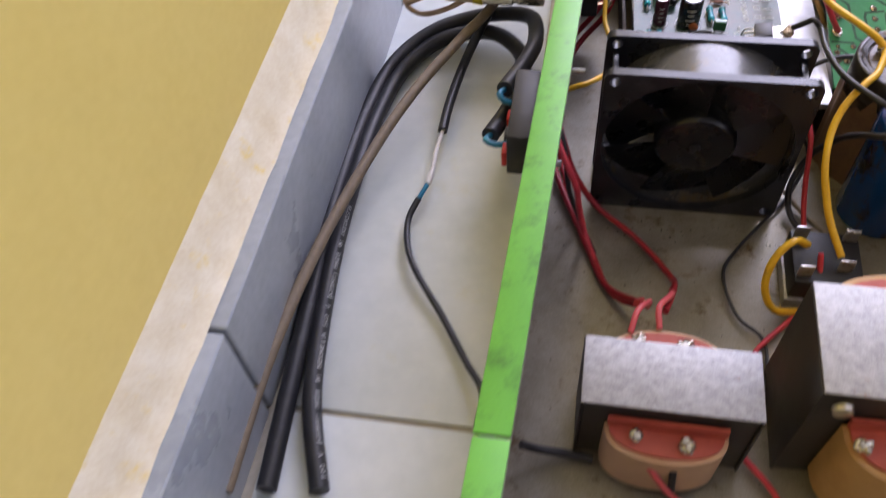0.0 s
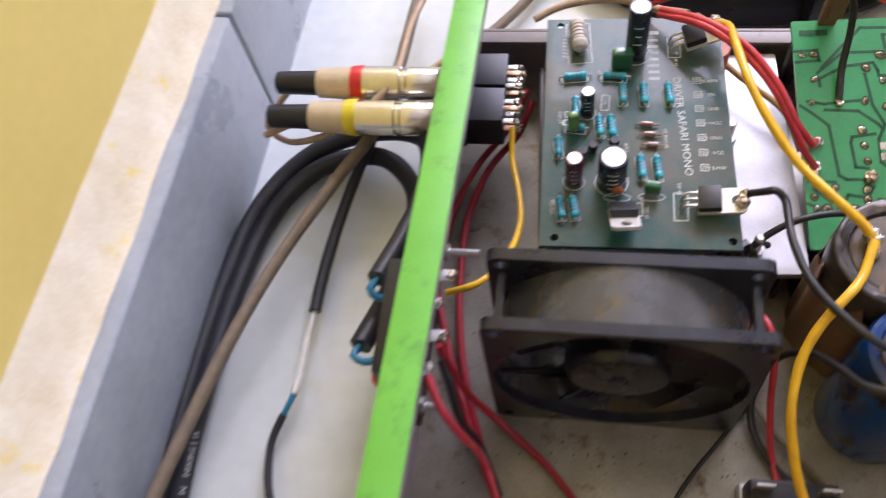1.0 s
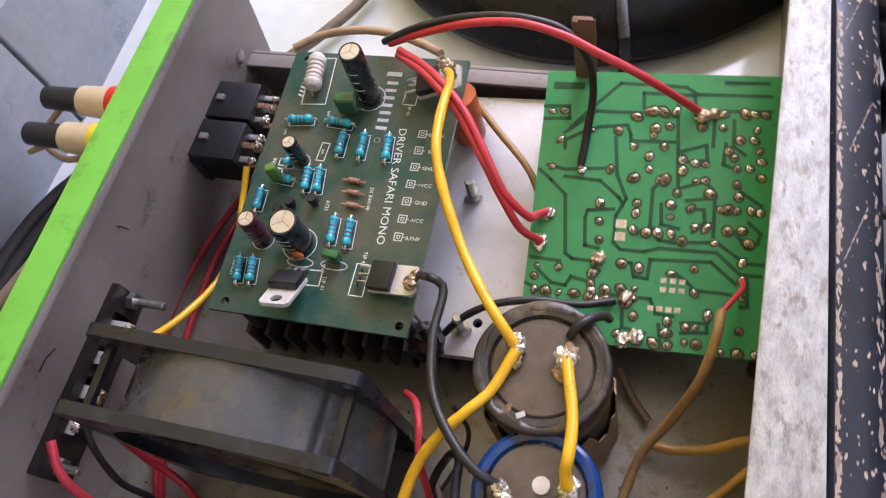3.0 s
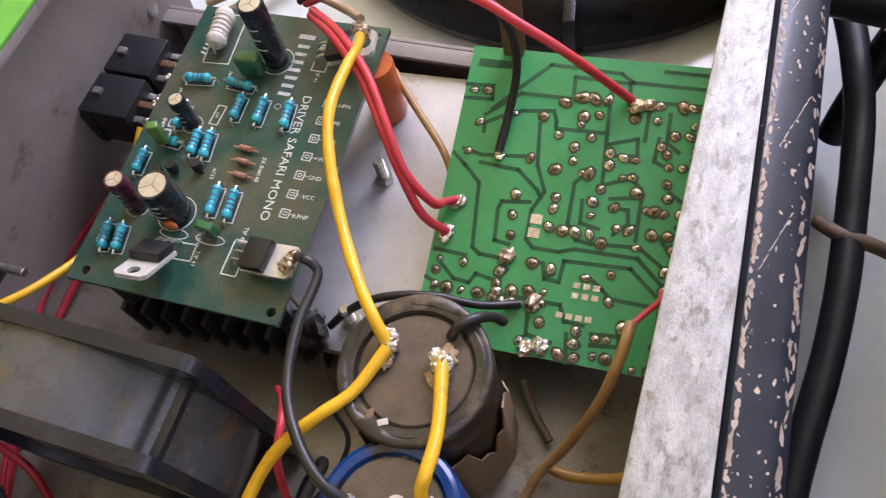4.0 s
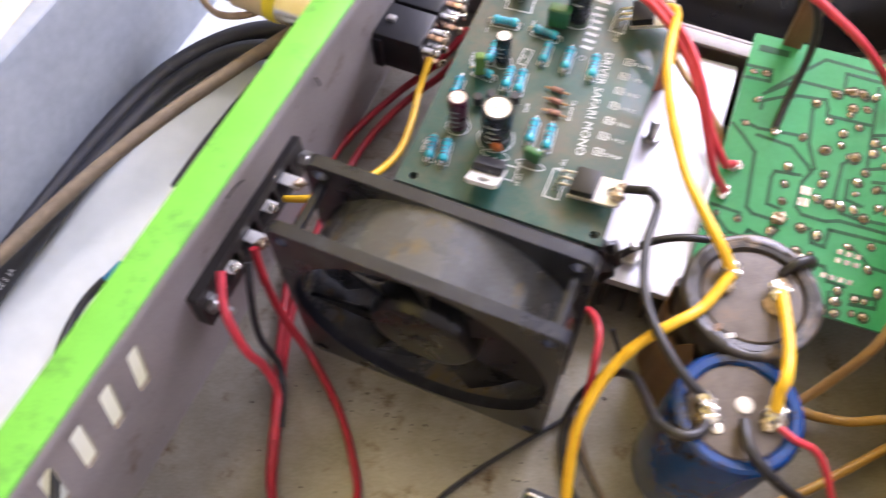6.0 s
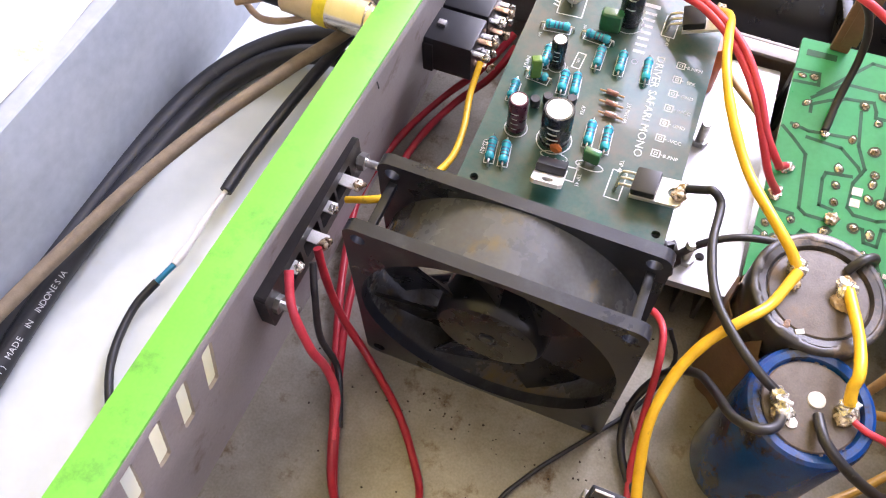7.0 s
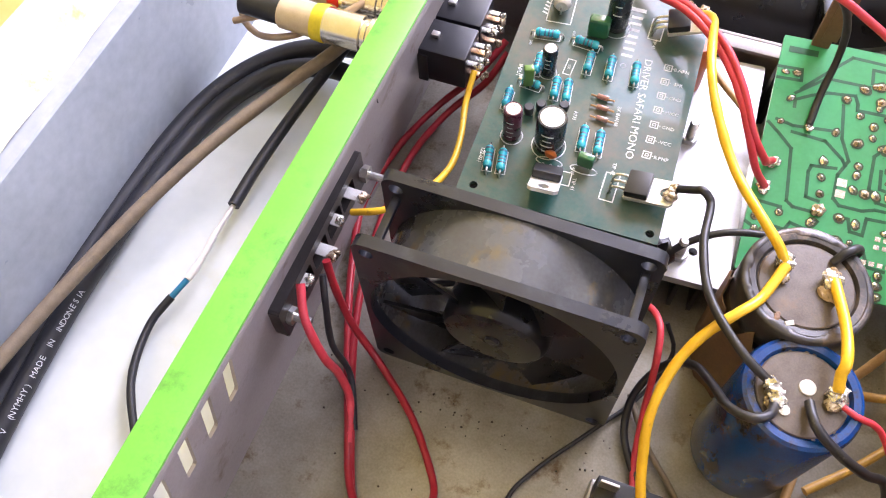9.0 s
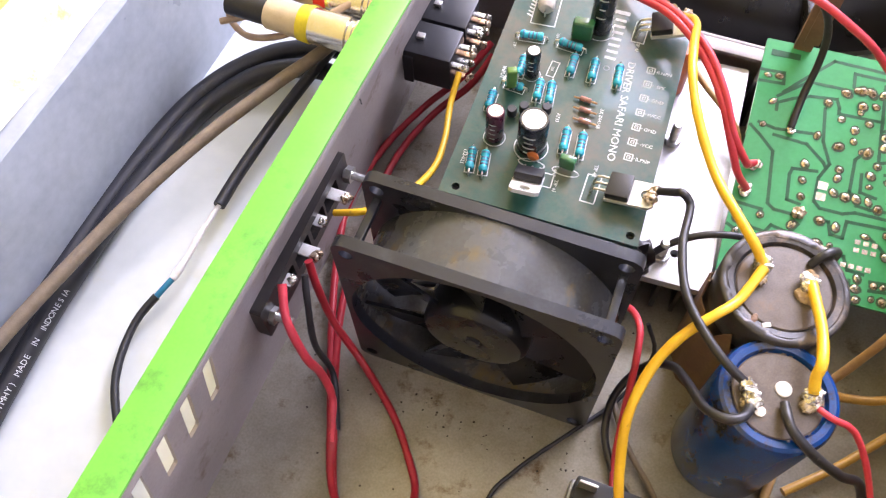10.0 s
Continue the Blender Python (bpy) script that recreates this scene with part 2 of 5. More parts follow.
M_WBEIGE = mat("beige_wire", (0.50, 0.36, 0.22), (0.38, 0.26, 0.15), 0.4, scale=200)
M_WOCHRE = mat("dusty_yellow_wire", (0.60, 0.36, 0.05), (0.40, 0.22, 0.06), 0.42, scale=90, bump=0.12, spot=(0.26, 0.14, 0.05), spot_scale=90, spot_at=0.52, spot_wide=0.2)
M_GRIT = mat("rust_grit", (0.05, 0.032, 0.02), (0.025, 0.018, 0.012), 0.8, scale=300)
M_STAND = mat("black_stand_plastic", (0.007, 0.007, 0.008), (0.004, 0.004, 0.005), 0.3, scale=90, bump=0.05, spec=0.3)
M_WBROWN = mat("dusty_brown_cable", (0.235, 0.185, 0.125), (0.17, 0.13, 0.085), 0.6, scale=300, bump=0.3)
M_WBLUE = mat("blue_wire", (0.03, 0.24, 0.42), (0.02, 0.18, 0.33), 0.4, scale=200)
M_WWHITE = mat("white_tape", (0.76, 0.75, 0.72), (0.62, 0.60, 0.56), 0.6, scale=300, bump=0.4)
M_TWIST = mat("twisted_brown_wire", (0.25, 0.17, 0.11), (0.13, 0.10, 0.075), 0.6, scale=400, bump=0.4)
M_ALUFRAME = mat("window_frame_paint", (0.7, 0.7, 0.68), rough=0.4)

# ---- mesh helpers ----


def thing(name, loc, label, category, group="", kind=""):
    ob = new(name)
    ob.location = loc
    ob.empty_display_size = 0.01
    return tagged(ob, label, category, group, kind)


def origin(ob):
    v = Vector((0, 0, 0))
    while ob:
        v += ob.location
        ob = ob.parent
    return v


def part(name, bm, material, parent=None, label="", smooth=True, angle=35):
    """Links a bmesh given in world coordinates as one mesh object."""
    me = bpy.data.meshes.new(name)
    o = origin(parent) if parent else Vector((0, 0, 0))
    if parent:
        bmesh.ops.translate(bm, verts=bm.verts, vec=-o)
    bmesh.ops.recalc_face_normals(bm, faces=bm.faces)
    if smooth:
        lim = math.cos(radians(angle))
        for f in bm.faces:
            f.smooth = True
        for e in bm.edges:
            if len(e.link_faces) == 2 and e.link_faces[0].normal.dot(e.link_faces[1].normal) < lim:
                e.smooth = False
    bm.to_mesh(me)
    bm.free()
    for m in material if isinstance(material, (list, tuple)) else [material]:
        me.materials.append(m)
    ob = new(name, me)
    if parent:
        ob.parent = parent
    if label:
        ob["label"] = label
    return ob


def solo(name, bm, material, label, category, group="", kind="", **k):
    """A thing that is one mesh, with its origin at its base."""
    vs = [v.co for v in bm.verts]
    c = Vector(((min(v.x for v in vs) + max(v.x for v in vs)) / 2, (min(v.y for v in vs) + max(v.y for v in vs)) / 2, min(v.z for v in vs)))
    bmesh.ops.translate(bm, verts=bm.verts, vec=-c)
    ob = part(name, bm, material, None, **k)
    ob.location = c
    return tagged(ob, label, category, group, kind)


def box(x0, x1, y0, y1, z0, z1, bevel=0.0, bm=None, m=None, seg=2):
    b = bmesh.new()
    bmesh.ops.create_cube(b, size=1, matrix=Matrix.Translation(((x0 + x1) / 2, (y0 + y1) / 2, (z0 + z1) / 2)) @ Matrix.Diagonal((x1 - x0, y1 - y0, z1 - z0, 1)))
    if bevel:
        bmesh.ops.bevel(b, geom=list(b.edges), offset=bevel, segments=seg, affect="EDGES", profile=0.6)
    if m:
        bmesh.ops.transform(b, matrix=m, verts=b.verts)
    return merge(bm, b)


def merge(bm, b):
    if bm is None:
        return b
    me = bpy.data.meshes.new("tmp")
    b.to_mesh(me)
    b.free()
    bm.from_mesh(me)
    bpy.data.meshes.remove(me)
    return bm


def lathe(profile, p0, axis=(0, 0, 1), seg=24, bm=None):
    """Turns (radius, height) pairs round the axis through p0."""
    b = bmesh.new()
    rings = []
    for r, h in profile:
        if r < 1e-7:
            rings.append([b.verts.new((0, 0, h))])
        else:
            rings.append([b.verts.new((r * math.cos(2 * math.pi * i / seg), r * math.sin(2 * math.pi * i / seg), h)) for i in range(seg)])
    for a, c in zip(rings, rings[1:]):
        for i in range(seg):
            j = (i + 1) % seg
            if len(a) == 1 and len(c) == 1:
                continue
            if len(a) == 1:
                b.faces.new((a[0], c[i], c[j]))
            elif len(c) == 1:
                b.faces.new((a[i], c[0], a[j]))
            else:
                b.faces.new((a[i], c[i], c[j], a[j]))
    q = Vector((0, 0, 1)).rotation_difference(Vector(axis).normalized()).to_matrix().to_4x4()
    bmesh.ops.transform(b, matrix=Matrix.Translation(p0) @ q, verts=b.verts)
    return merge(bm, b)


def rod(p0, p1, r, seg=12, bm=None, bevel=0.15):
    h = (Vector(p1) - Vector(p0)).length
    e = r * bevel
    return lathe([(0, 0), (r - e, 0), (r, e), (r, h - e), (r - e, h), (0, h)], p0, Vector(p1) - Vector(p0), seg, bm)


def curve(points, step=0.0025):
    """A smooth line through points."""
    P = [Vector(p) for p in points]
    P = [P[0] * 2 - P[1]] + P + [P[-1] * 2 - P[-2]]
    out = []
    for i in range(1, len(P) - 2):
        a, b, c, d = P[i - 1:i + 3]
        n = max(2, int((c - b).length / step))
        t0, t1, t2 = 0.0, max(1e-5, (b - a).length) ** 0.5, 0.0
        t2 = t1 + max(1e-5, (c - b).length) ** 0.5
        t3 = t2 + max(1e-5, (d - c).length) ** 0.5
        for k in range(n):
            t = t1 + (t2 - t1) * k / n
            A1 = a * ((t1 - t) / (t1 - t0)) + b * ((t - t0) / (t1 - t0))
            A2 = b * ((t2 - t) / (t2 - t1)) + c * ((t - t1) / (t2 - t1))
            A3 = c * ((t3 - t) / (t3 - t2)) + d * ((t - t2) / (t3 - t2))
            B1 = A1 * ((t2 - t) / (t2 - t0)) + A2 * ((t - t0) / (t2 - t0))
            B2 = A2 * ((t3 - t) / (t3 - t1)) + A3 * ((t - t1) / (t3 - t1))
            out.append(B1 * ((t2 - t) / (t2 - t1)) + B2 * ((t - t1) / (t2 - t1)))
    out.append(P[-2])
    return out


def tube(points, r, seg=10, bm=None, smoothed=True, flat=1.0, wobble=0.0):
    P = curve(points) if smoothed else [Vector(p) for p in points]
    b = bmesh.new()
    side, rings = None, []
    for i, p in enumerate(P):
        d = (P[min(i + 1, len(P) - 1)] - P[max(i - 1, 0)]).normalized()
        side = d.orthogonal().normalized() if side is None else (side - d * side.dot(d)).normalized()
        up = d.cross(side)
        k = r * (1 + wobble * noise.noise(p * 180))
        rings.append([b.verts.new(p + side * (k * math.cos(2 * math.pi * j / seg)) + up * (k * flat * math.sin(2 * math.pi * j / seg))) for j in range(seg)])
    for a, c in zip(rings, rings[1:]):
        for j in range(seg):
            b.faces.new((a[j], a[(j + 1) % seg], c[(j + 1) % seg], c[j]))
    b.faces.new(rings[0][::-1])
    b.faces.new(rings[-1])
    return merge(bm, b)


def circle(cx, cy, r, n=20, flip=False):
    return [(cx + r * math.cos(2 * math.pi * i / n), cy + r * math.sin(2 * math.pi * i / n)) for i in range(n)]


def rounded(x0, x1, y0, y1, r, n=4):
    out = []
    for cx, cy, a in ((x1 - r, y1 - r, 0), (x0 + r, y1 - r, 90), (x0 + r, y0 + r, 180), (x1 - r, y0 + r, 270)):
        out += [(cx + r * math.cos(radians(a + 90 * i / n)), cy + r * math.sin(radians(a + 90 * i / n))) for i in range(n + 1)]
    return out


def plate(loops, thick, m=None, bm=None):
    """A flat plate in the xy plane from z 0 to thick, its outline first, then its holes."""
    b = bmesh.new()
    edges = []
    for lp in loops:
        vs = [b.verts.new((x, y, thick)) for x, y in lp]
        edges += [b.edges.new((vs[i], vs[(i + 1) % len(vs)])) for i in range(len(vs))]
    bmesh.ops.triangle_fill(b, use_beauty=True, use_dissolve=False, edges=edges)
    ret = bmesh.ops.extrude_face_region(b, geom=list(b.faces))
    vs = [g for g in ret["geom"] if isinstance(g, bmesh.types.BMVert)]
    bmesh.ops.translate(b, verts=vs, vec=(0, 0, -thick))
    bmesh.ops.recalc_face_normals(b, faces=b.faces)
    if m:
        bmesh.ops.transform(b, matrix=m, verts=b.verts)
    return merge(bm, b)


def lettering(body, size, m, bm=None, thick=0.00005):
    """Words in the built-in font as a mesh."""
    cu = bpy.data.curves.new("text", "FONT")
    cu.body, cu.size, cu.extrude, cu.resolution_u = body, size, thick, 2
    cu.align_x, cu.align_y = "CENTER", "CENTER"
    ob = bpy.data.objects.new("text", cu)
    scene.collection.objects.link(ob)
    bpy.context.view_layer.update()
    me = bpy.data.meshes.new_from_object(ob.evaluated_get(bpy.context.evaluated_depsgraph_get()))
    b = bmesh.new()
    b.from_mesh(me)
    bpy.data.objects.remove(ob)
    bpy.data.curves.remove(cu)
    bpy.data.meshes.remove(me)
    bmesh.ops.transform(b, matrix=m, verts=b.verts)
    return merge(bm, b)


def frame_xy(o, ex, ez=(0, 0, 1)):
    """A matrix at o whose x axis is ex and whose z axis is ez."""
    ex, ez = Vector(ex).normalized(), Vector(ez).normalized()
    ey = ez.cross(ex)
    m = Matrix((ex, ey, ez)).transposed().to_4x4()
    m.translation = o
    return m


FLOOR = -0.006

# ---- the room ----
SKX, WALLX = -0.118, -0.133
part("subfloor", box(-0.45, 2.3, -1.9, 1.9, -0.16, FLOOR - 0.0015), M_GROUT)
bpy.data.objects["subfloor"].name = "floor"
floor = bpy.data.objects["floor"]
tagged(floor, "pale glazed ceramic tile floor with thin grout joints", "floor", kind="structure")
TS = 0.40
y_lines = [-0.1128 + TS * k for k in range(-5, 6)]
x_lines = [SKX - 0.002 + TS * k for k in range(0, 7)]
tile_mesh = None
for i, x in enumerate(x_lines):
    for y in y_lines:
        if x > 2.2 or y > 1.8 or y < -1.9:
            continue
        if tile_mesh is None:
            tile_mesh = part("tile", box(0.0012, TS - 0.0012, 0.0012, TS - 0.0012, -0.008, 0, 0.0008), M_TILE, floor)
            tile_mesh.location = (x, y, FLOOR)
        else:
            o = new("tile", tile_mesh.data)
            o.parent, o.location = floor, (x, y, FLOOR)

LEAN_Y = -0.035  # the wall stands slightly askew to the chassis
PIVOT = Vector((SKX, 0.06, 0.0))


def askew(ob):
    ob.matrix_world = Matrix.Translation(PIVOT) @ Matrix.Rotation(LEAN_Y, 4, "Z") @ Matrix.Translation(-PIVOT)
    return ob


wall_l = askew(part("wall_left", box(WALLX - 0.12, WALLX, -2.0, 2.0, -0.1, 2.7), M_YELLOW))
tagged(wall_l, "yellow painted plaster wall above a tiled skirting", "wall", kind="structure")
b = bmesh.new()
prof = [(WALLX - 0.002, FLOOR - 0.01), (SKX - 0.010, FLOOR - 0.01), (SKX - 0.010, 0.0555), (SKX - 0.004, 0.0578), (SKX - 0.008, 0.062), (WALLX + 0.004, 0.070), (WALLX - 0.002, 0.082)]
NY = 260
rows_ = []
for k in range(NY + 1):
    y = -1.2 + 2.4 * k / NY
    rows_.append([b.verts.new((px + (0.0010 * noise.noise(Vector((y * 60, i * 3.1, 0))) if i in (3, 4) else 0), y, pz + (0.0010 * noise.noise(Vector((y * 45, i * 7.7, 5))) if i > 2 else 0))) for i, (px, pz) in enumerate(prof)])
for a, c in zip(rows_, rows_[1:]):
    for i in range(len(prof) - 1):
        b.faces.new((a[i], a[i + 1], c[i + 1], c[i]))
ledge = askew(part("trim_ledge", b, M_LEDGE))
tagged(ledge, "rough cream plaster ledge along the top of the skirting", "trim", kind="structure")
skirt = askew(new("baseboard"))
tagged(skirt, "grey glazed skirting tiles along the wall foot", "skirting", kind="structure")
SEAMS = [-0.618 + 0.25 * k for k in range(-2, 7)]
sk_mesh = None
for y in SEAMS:
    if sk_mesh is None:
        sk_mesh = part("skirting_tile", box(SKX - 0.009, SKX, 0.0008, 0.2492, FLOOR - 0.006, 0.0575, 0.0016, seg=3), M_SKIRT, skirt)
        sk_mesh.location = (0, y, 0)
    else:
        o = new("skirting_tile", sk_mesh.data)
        o.parent, o.location = skirt, (0, y, 0)

b = box(-0.45, -0.35, 1.8, 1.92, -0.1, 2.7)
box(1.15, 2.3, 1.8, 1.92, -0.1, 2.7, bm=b)
box(-0.35, 1.15, 1.8, 1.92, -0.1, 0.7, bm=b)
box(-0.35, 1.15, 1.8, 1.92, 2.0, 2.7, bm=b)
tagged(part("wall_far", b, M_WHITE), "plain off-white wall with a wide window opening", "wall", kind="structure")
# unseen right wall; its door-sized gap is added to go with the fill lamp
b = box(2.2, 2.32, -1.9, -0.6, -0.1, 2.7)
box(2.2, 2.32, 0.4, 1.8, -0.1, 2.7, bm=b)
box(2.2, 2.32, -0.6, 0.4, 2.05, 2.7, bm=b)
tagged(part("wall_right", b, M_WHITE), "unseen off-white wall with an opening added for fill light", "wall", kind="structure")
# unseen near wall, darker than the others to lessen bounce onto the fan
tagged(part("wall_near", box(-0.45, 2.2, -1.92, -1.8, -0.1, 2.7), M_GREY), "unseen grey-brown wall closing the room, dark to cut bounced light", "wall", kind="structure")
tagged(part("ceiling", box(-0.45, 2.32, -1.92, 1.92, 2.7, 2.8), M_WHITE), "plain white ceiling", "ceiling", kind="structure")
win = thing("window_1", (0.40, 1.86, 0.7), "wide window with a pale painted frame", "window", kind="structure")
b = None
for x in (-0.33, 0.40, 1.13):
    b = box(x - 0.02, x + 0.02, 1.84, 1.88, 0.7, 2.0, 0.003, bm=b)
for z in (0.72, 1.98):
    b = box(-0.35, 1.15, 1.842, 1.878, z - 0.02, z + 0.02, 0.003, bm=b)
part("window_frame", b, M_ALUFRAME, win)

# ---- amplifier chassis ----
Y0, Y1 = -0.30, 0.168


def wx(y):
    return -0.0258 + 0.026 * y


chassis = thing("amplifier_chassis", (0.08, -0.05, FLOOR), "open amplifier chassis of painted and bare sheet steel", "chassis")
part("floor_plate", box(-0.029, 0.186, Y0, 0.158, -0.0015, 0.0, 0.0004), M_PLATE, chassis, "stained dull zinc floor plate")
for x in (0.0, 0.16):
    for y in (-0.26, 0.13):
        part("foot", lathe([(0, 0), (0.008, 0), (0.009, 0.0045), (0, 0.0045)], (x, y, FLOOR), seg=16), M_BLACK, chassis)
# rear wall with its vent slots; drawn in (y, z) and stood up
WALL_M = Matrix(((0, 0, 1, 0), (1, 0, 0, 0), (0, 1, 0, 0), (0, 0, 0, 1)))
shear = Matrix(((1, 0.0415, 0, -0.0221), (0, 1, 0, 0), (0, 0, 1, 0), (0, 0, 0, 1)))
slots = []
for k in range(7):
    y, z0, z1, w, c = -0.0390 - 0.0118 * k, 0.0378 + 0.0006 * k, 0.0575 + 0.0006 * k, 0.0024, 0.0007
    lean = 0.0034
    slots.append([(y - w, z0 + c), (y - w + c, z0), (y + w - c, z0), (y + w, z0 + c), (y + w + lean, z1 - c), (y + w + lean - c, z1), (y - w + lean + c, z1), (y - w + lean, z1 - c)])
wall_b = plate([[(Y0, -0.0015), (Y1, -0.0015), (Y1, 0.0838), (Y0, 0.0838)]] + slots, 0.0012, Matrix.Translation((-0.0012, 0, 0)) @ WALL_M)
for v in wall_b.verts:
    v.co.x += -0.0268 + 0.015 * v.co.y + (v.co.z / 0.085) * (0.0053 + 0.0265 * v.co.y)
rear = part("rear_wall", wall_b, M_GREY, chassis, "grey-brown painted wall with slanted vent slots", smooth=False)
for y0_, z0_, y1_, z1_ in ((0.062, 0.058, 0.064, 0.052), (0.012, 0.062, 0.020, 0.060), (-0.020, 0.066, -0.014, 0.064)):
    p = [Vector((-0.0266 + 0.015 * y + (z / 0.085) * (0.0053 + 0.0265 * y) + 0.0002, y, z)) for y, z in ((y0_, z0_), ((y0_ + y1_) / 2, (z0_ + z1_) / 2 + 0.001), (y1_, z1_))]
    part("scratch", tube(p, 0.00025, 6), M_BLOCK, rear)
FLZ, FLW = 0.0852, 0.0096
b = box(-0.0012, FLW, -0.150, Y1, 0.0838, FLZ, 0.0005, m=shear)
part("top_flange", b, M_GREEN, chassis, "lime green painted top flange")
part("top_flange", box(-0.0012, FLW, Y0, -0.1508, 0.0834, FLZ - 0.0004, 0.0005, m=shear), M_GREEN, chassis, "lime green painted top flange")
part("flange_lip", box(FLW - 0.001, FLW, Y0, Y1, 0.0805, 0.0837, 0.0003, m=shear), M_GREY, chassis)
# far lip
part("end_lip", box(-0.024, 0.183, 0.1565, 0.158, 0.0, 0.026, 0.0004), M_GREY, chassis)
part("end_lip_fold", box(-0.024, 0.183, 0.1505, 0.1564, 0.0245, 0.026, 0.0004), M_GREY, chassis)
# front side: bare flange, painted bezel


def skew(y):
    """How far the front bezel stands inwards at y."""
    return -0.04 * (y - 0.02)


b = box(0.1828, 0.184, Y0, 0.235, -0.0015, 0.0795, 0.0003)
for v in b.verts:
    v.co.x += skew(v.co.y)
part("front_wall", b, M_GREY, chassis)
b = box(0.1688, 0.1842, Y0, 0.26, 0.0798, 0.0812, 0.0005)
for v in b.verts:
    if v.co.x > 0.18:
        v.co.x += skew(v.co.y)
part("front_flange", b, M_SILVER, chassis, "bare spangled galvanised steel flange")
bz = bmesh.new()
prof = [(0.1846, -0.004), (0.1846, 0.0795), (0.1856, 0.0806), (0.1940, 0.0792), (0.1968, 0.0765), (0.1974, 0.072), (0.1974, -0.004)]
rows_ = []
for k in range(61):
    y = Y0 + (0.26 - Y0) * k / 60
    rows_.append([bz.verts.new((px + skew(y), y, pz)) for px, pz in prof])
for a, c in zip(rows_, rows_[1:]):
    for i in range(len(prof) - 1):
        bz.faces.new((a[i], a[i + 1], c[i + 1], c[i]))
    bz.faces.new((a[-1], a[0], c[0], c[-1]))
bz.faces.new(rows_[0][::-1])
bz.faces.new(rows_[-1])
bezel = part("front_bezel", bz, M_NAVY, chassis, "dark navy painted front bezel, badly chipped")
rnd = random.Random(5)


def bezel_top(x):
    return 0.0806 - (x - 0.1856) * 0.1667 if x < 0.1940 else 0.0792 - (x - 0.1940) * 0.964


def fleck(cx, cy, rx, ry, bm, lean=0.0):
    g = bmesh.new()
    vs = []
    for k in range(7):
        t = 2 * math.pi * k / 7
        f = rnd.uniform(0.55, 1.1)
        x = min(0.1966, max(0.1858, cx + rx * f * math.cos(t) + lean * ry * math.sin(t)))
        y = cy + ry * f * math.sin(t)
        vs.append(g.verts.new((x + skew(y), y, bezel_top(x) + 0.00012)))
    g.faces.new(vs)
    return merge(bm, g)


b = None
for k in range(230):
    x = rnd.uniform(0.1866, 0.1960)
    r = rnd.uniform(0.00012, 0.00045) * (1.6 if rnd.random() < 0.12 else 1)
    b = fleck(x, rnd.uniform(-0.06, 0.25), r, r * rnd.uniform(0.8, 2.6), b, rnd.uniform(-0.3, 0.3))
for k in range(330):
    b = fleck(0.1858 + rnd.uniform(0, 0.0009), rnd.uniform(-0.08, 0.25), rnd.uniform(0.0002, 0.0009), rnd.uniform(0.0005, 0.0022), b, rnd.uniform(-0.3, 0.3))
for k in range(190):
    b = fleck(0.1948 + rnd.uniform(0, 0.0015), rnd.uniform(-0.08, 0.25), rnd.uniform(0.0002, 0.0006), rnd.uniform(0.0005, 0.0024), b, rnd.uniform(-0.3, 0.3))
for k in range(5):
    y, x = rnd.uniform(0.03, 0.2), rnd.uniform(0.1872, 0.1905)
    for i in range(7):
        b = fleck(x + 0.0008 * i, y + 0.0022 * i, 0.00016, 0.0014, b, 0.35)
part("chipped_paint", b, M_BARE, bezel, "bare beige paint chips", smooth=False)["kind"] = "stuff"
part("wall_screw", lathe([(0, 0), (0.0032, 0), (0.0028, 0.0014), (0, 0.002)], (wx(0.149), 0.149, 0.033), (1, 0, 0), 14), M_STEEL, chassis)

# ---- cooling fan ----
fan = thing("cooling_fan", (0.04, 0.0125, 0.0), "dusty black square cooling fan standing on the chassis floor", "fan")


def fan_flange(y):
    loops = [rounded(0.0, 0.08, 0.0, 0.08, 0.0035)] + [circle(0.04, 0.04, 0.0382, 48)]
    loops += [circle(x, z, 0.0022, 12) for x in (0.0043, 0.0757) for z in (0.0043, 0.0757)]
    return plate(loops, 0.0036, Matrix(((1, 0, 0, 0), (0, 0, -1, y + 0.0036), (0, 1, 0, 0), (0, 0, 0, 1))))


part("front_flange", fan_flange(0.0), M_FAN, fan)
part("rear_flange", fan_flange(0.0214), M_FAN, fan)
part("duct", lathe([(0.0384, 0.0036), (0.0392, 0.0036), (0.0392, 0.0214), (0.0384, 0.0214), (0.0384, 0.0036)], (0.04, 0.0, 0.04), (0, 1, 0), 56), M_DUCT, fan, "smoky grey dusty duct ring")
hub = part("hub", lathe([(0, 0.0019), (0.003, 0.0019), (0.0035, 0.0015), (0.0125, 0.0015), (0.0150, 0.0021), (0.0163, 0.0038), (0.0166, 0.006), (0.0165, 0.019), (0, 0.019)], (0.04, 0.0, 0.04), (0, 1, 0), 40), M_BLADE, fan)
part("shaft_cap", lathe([(0, 0.0009), (0.0019, 0.0009), (0.0022, 0.0012), (0.0022, 0.0019), (0, 0.0019)], (0.04, 0.0, 0.04), (0, 1, 0), 16), M_FAN, hub)
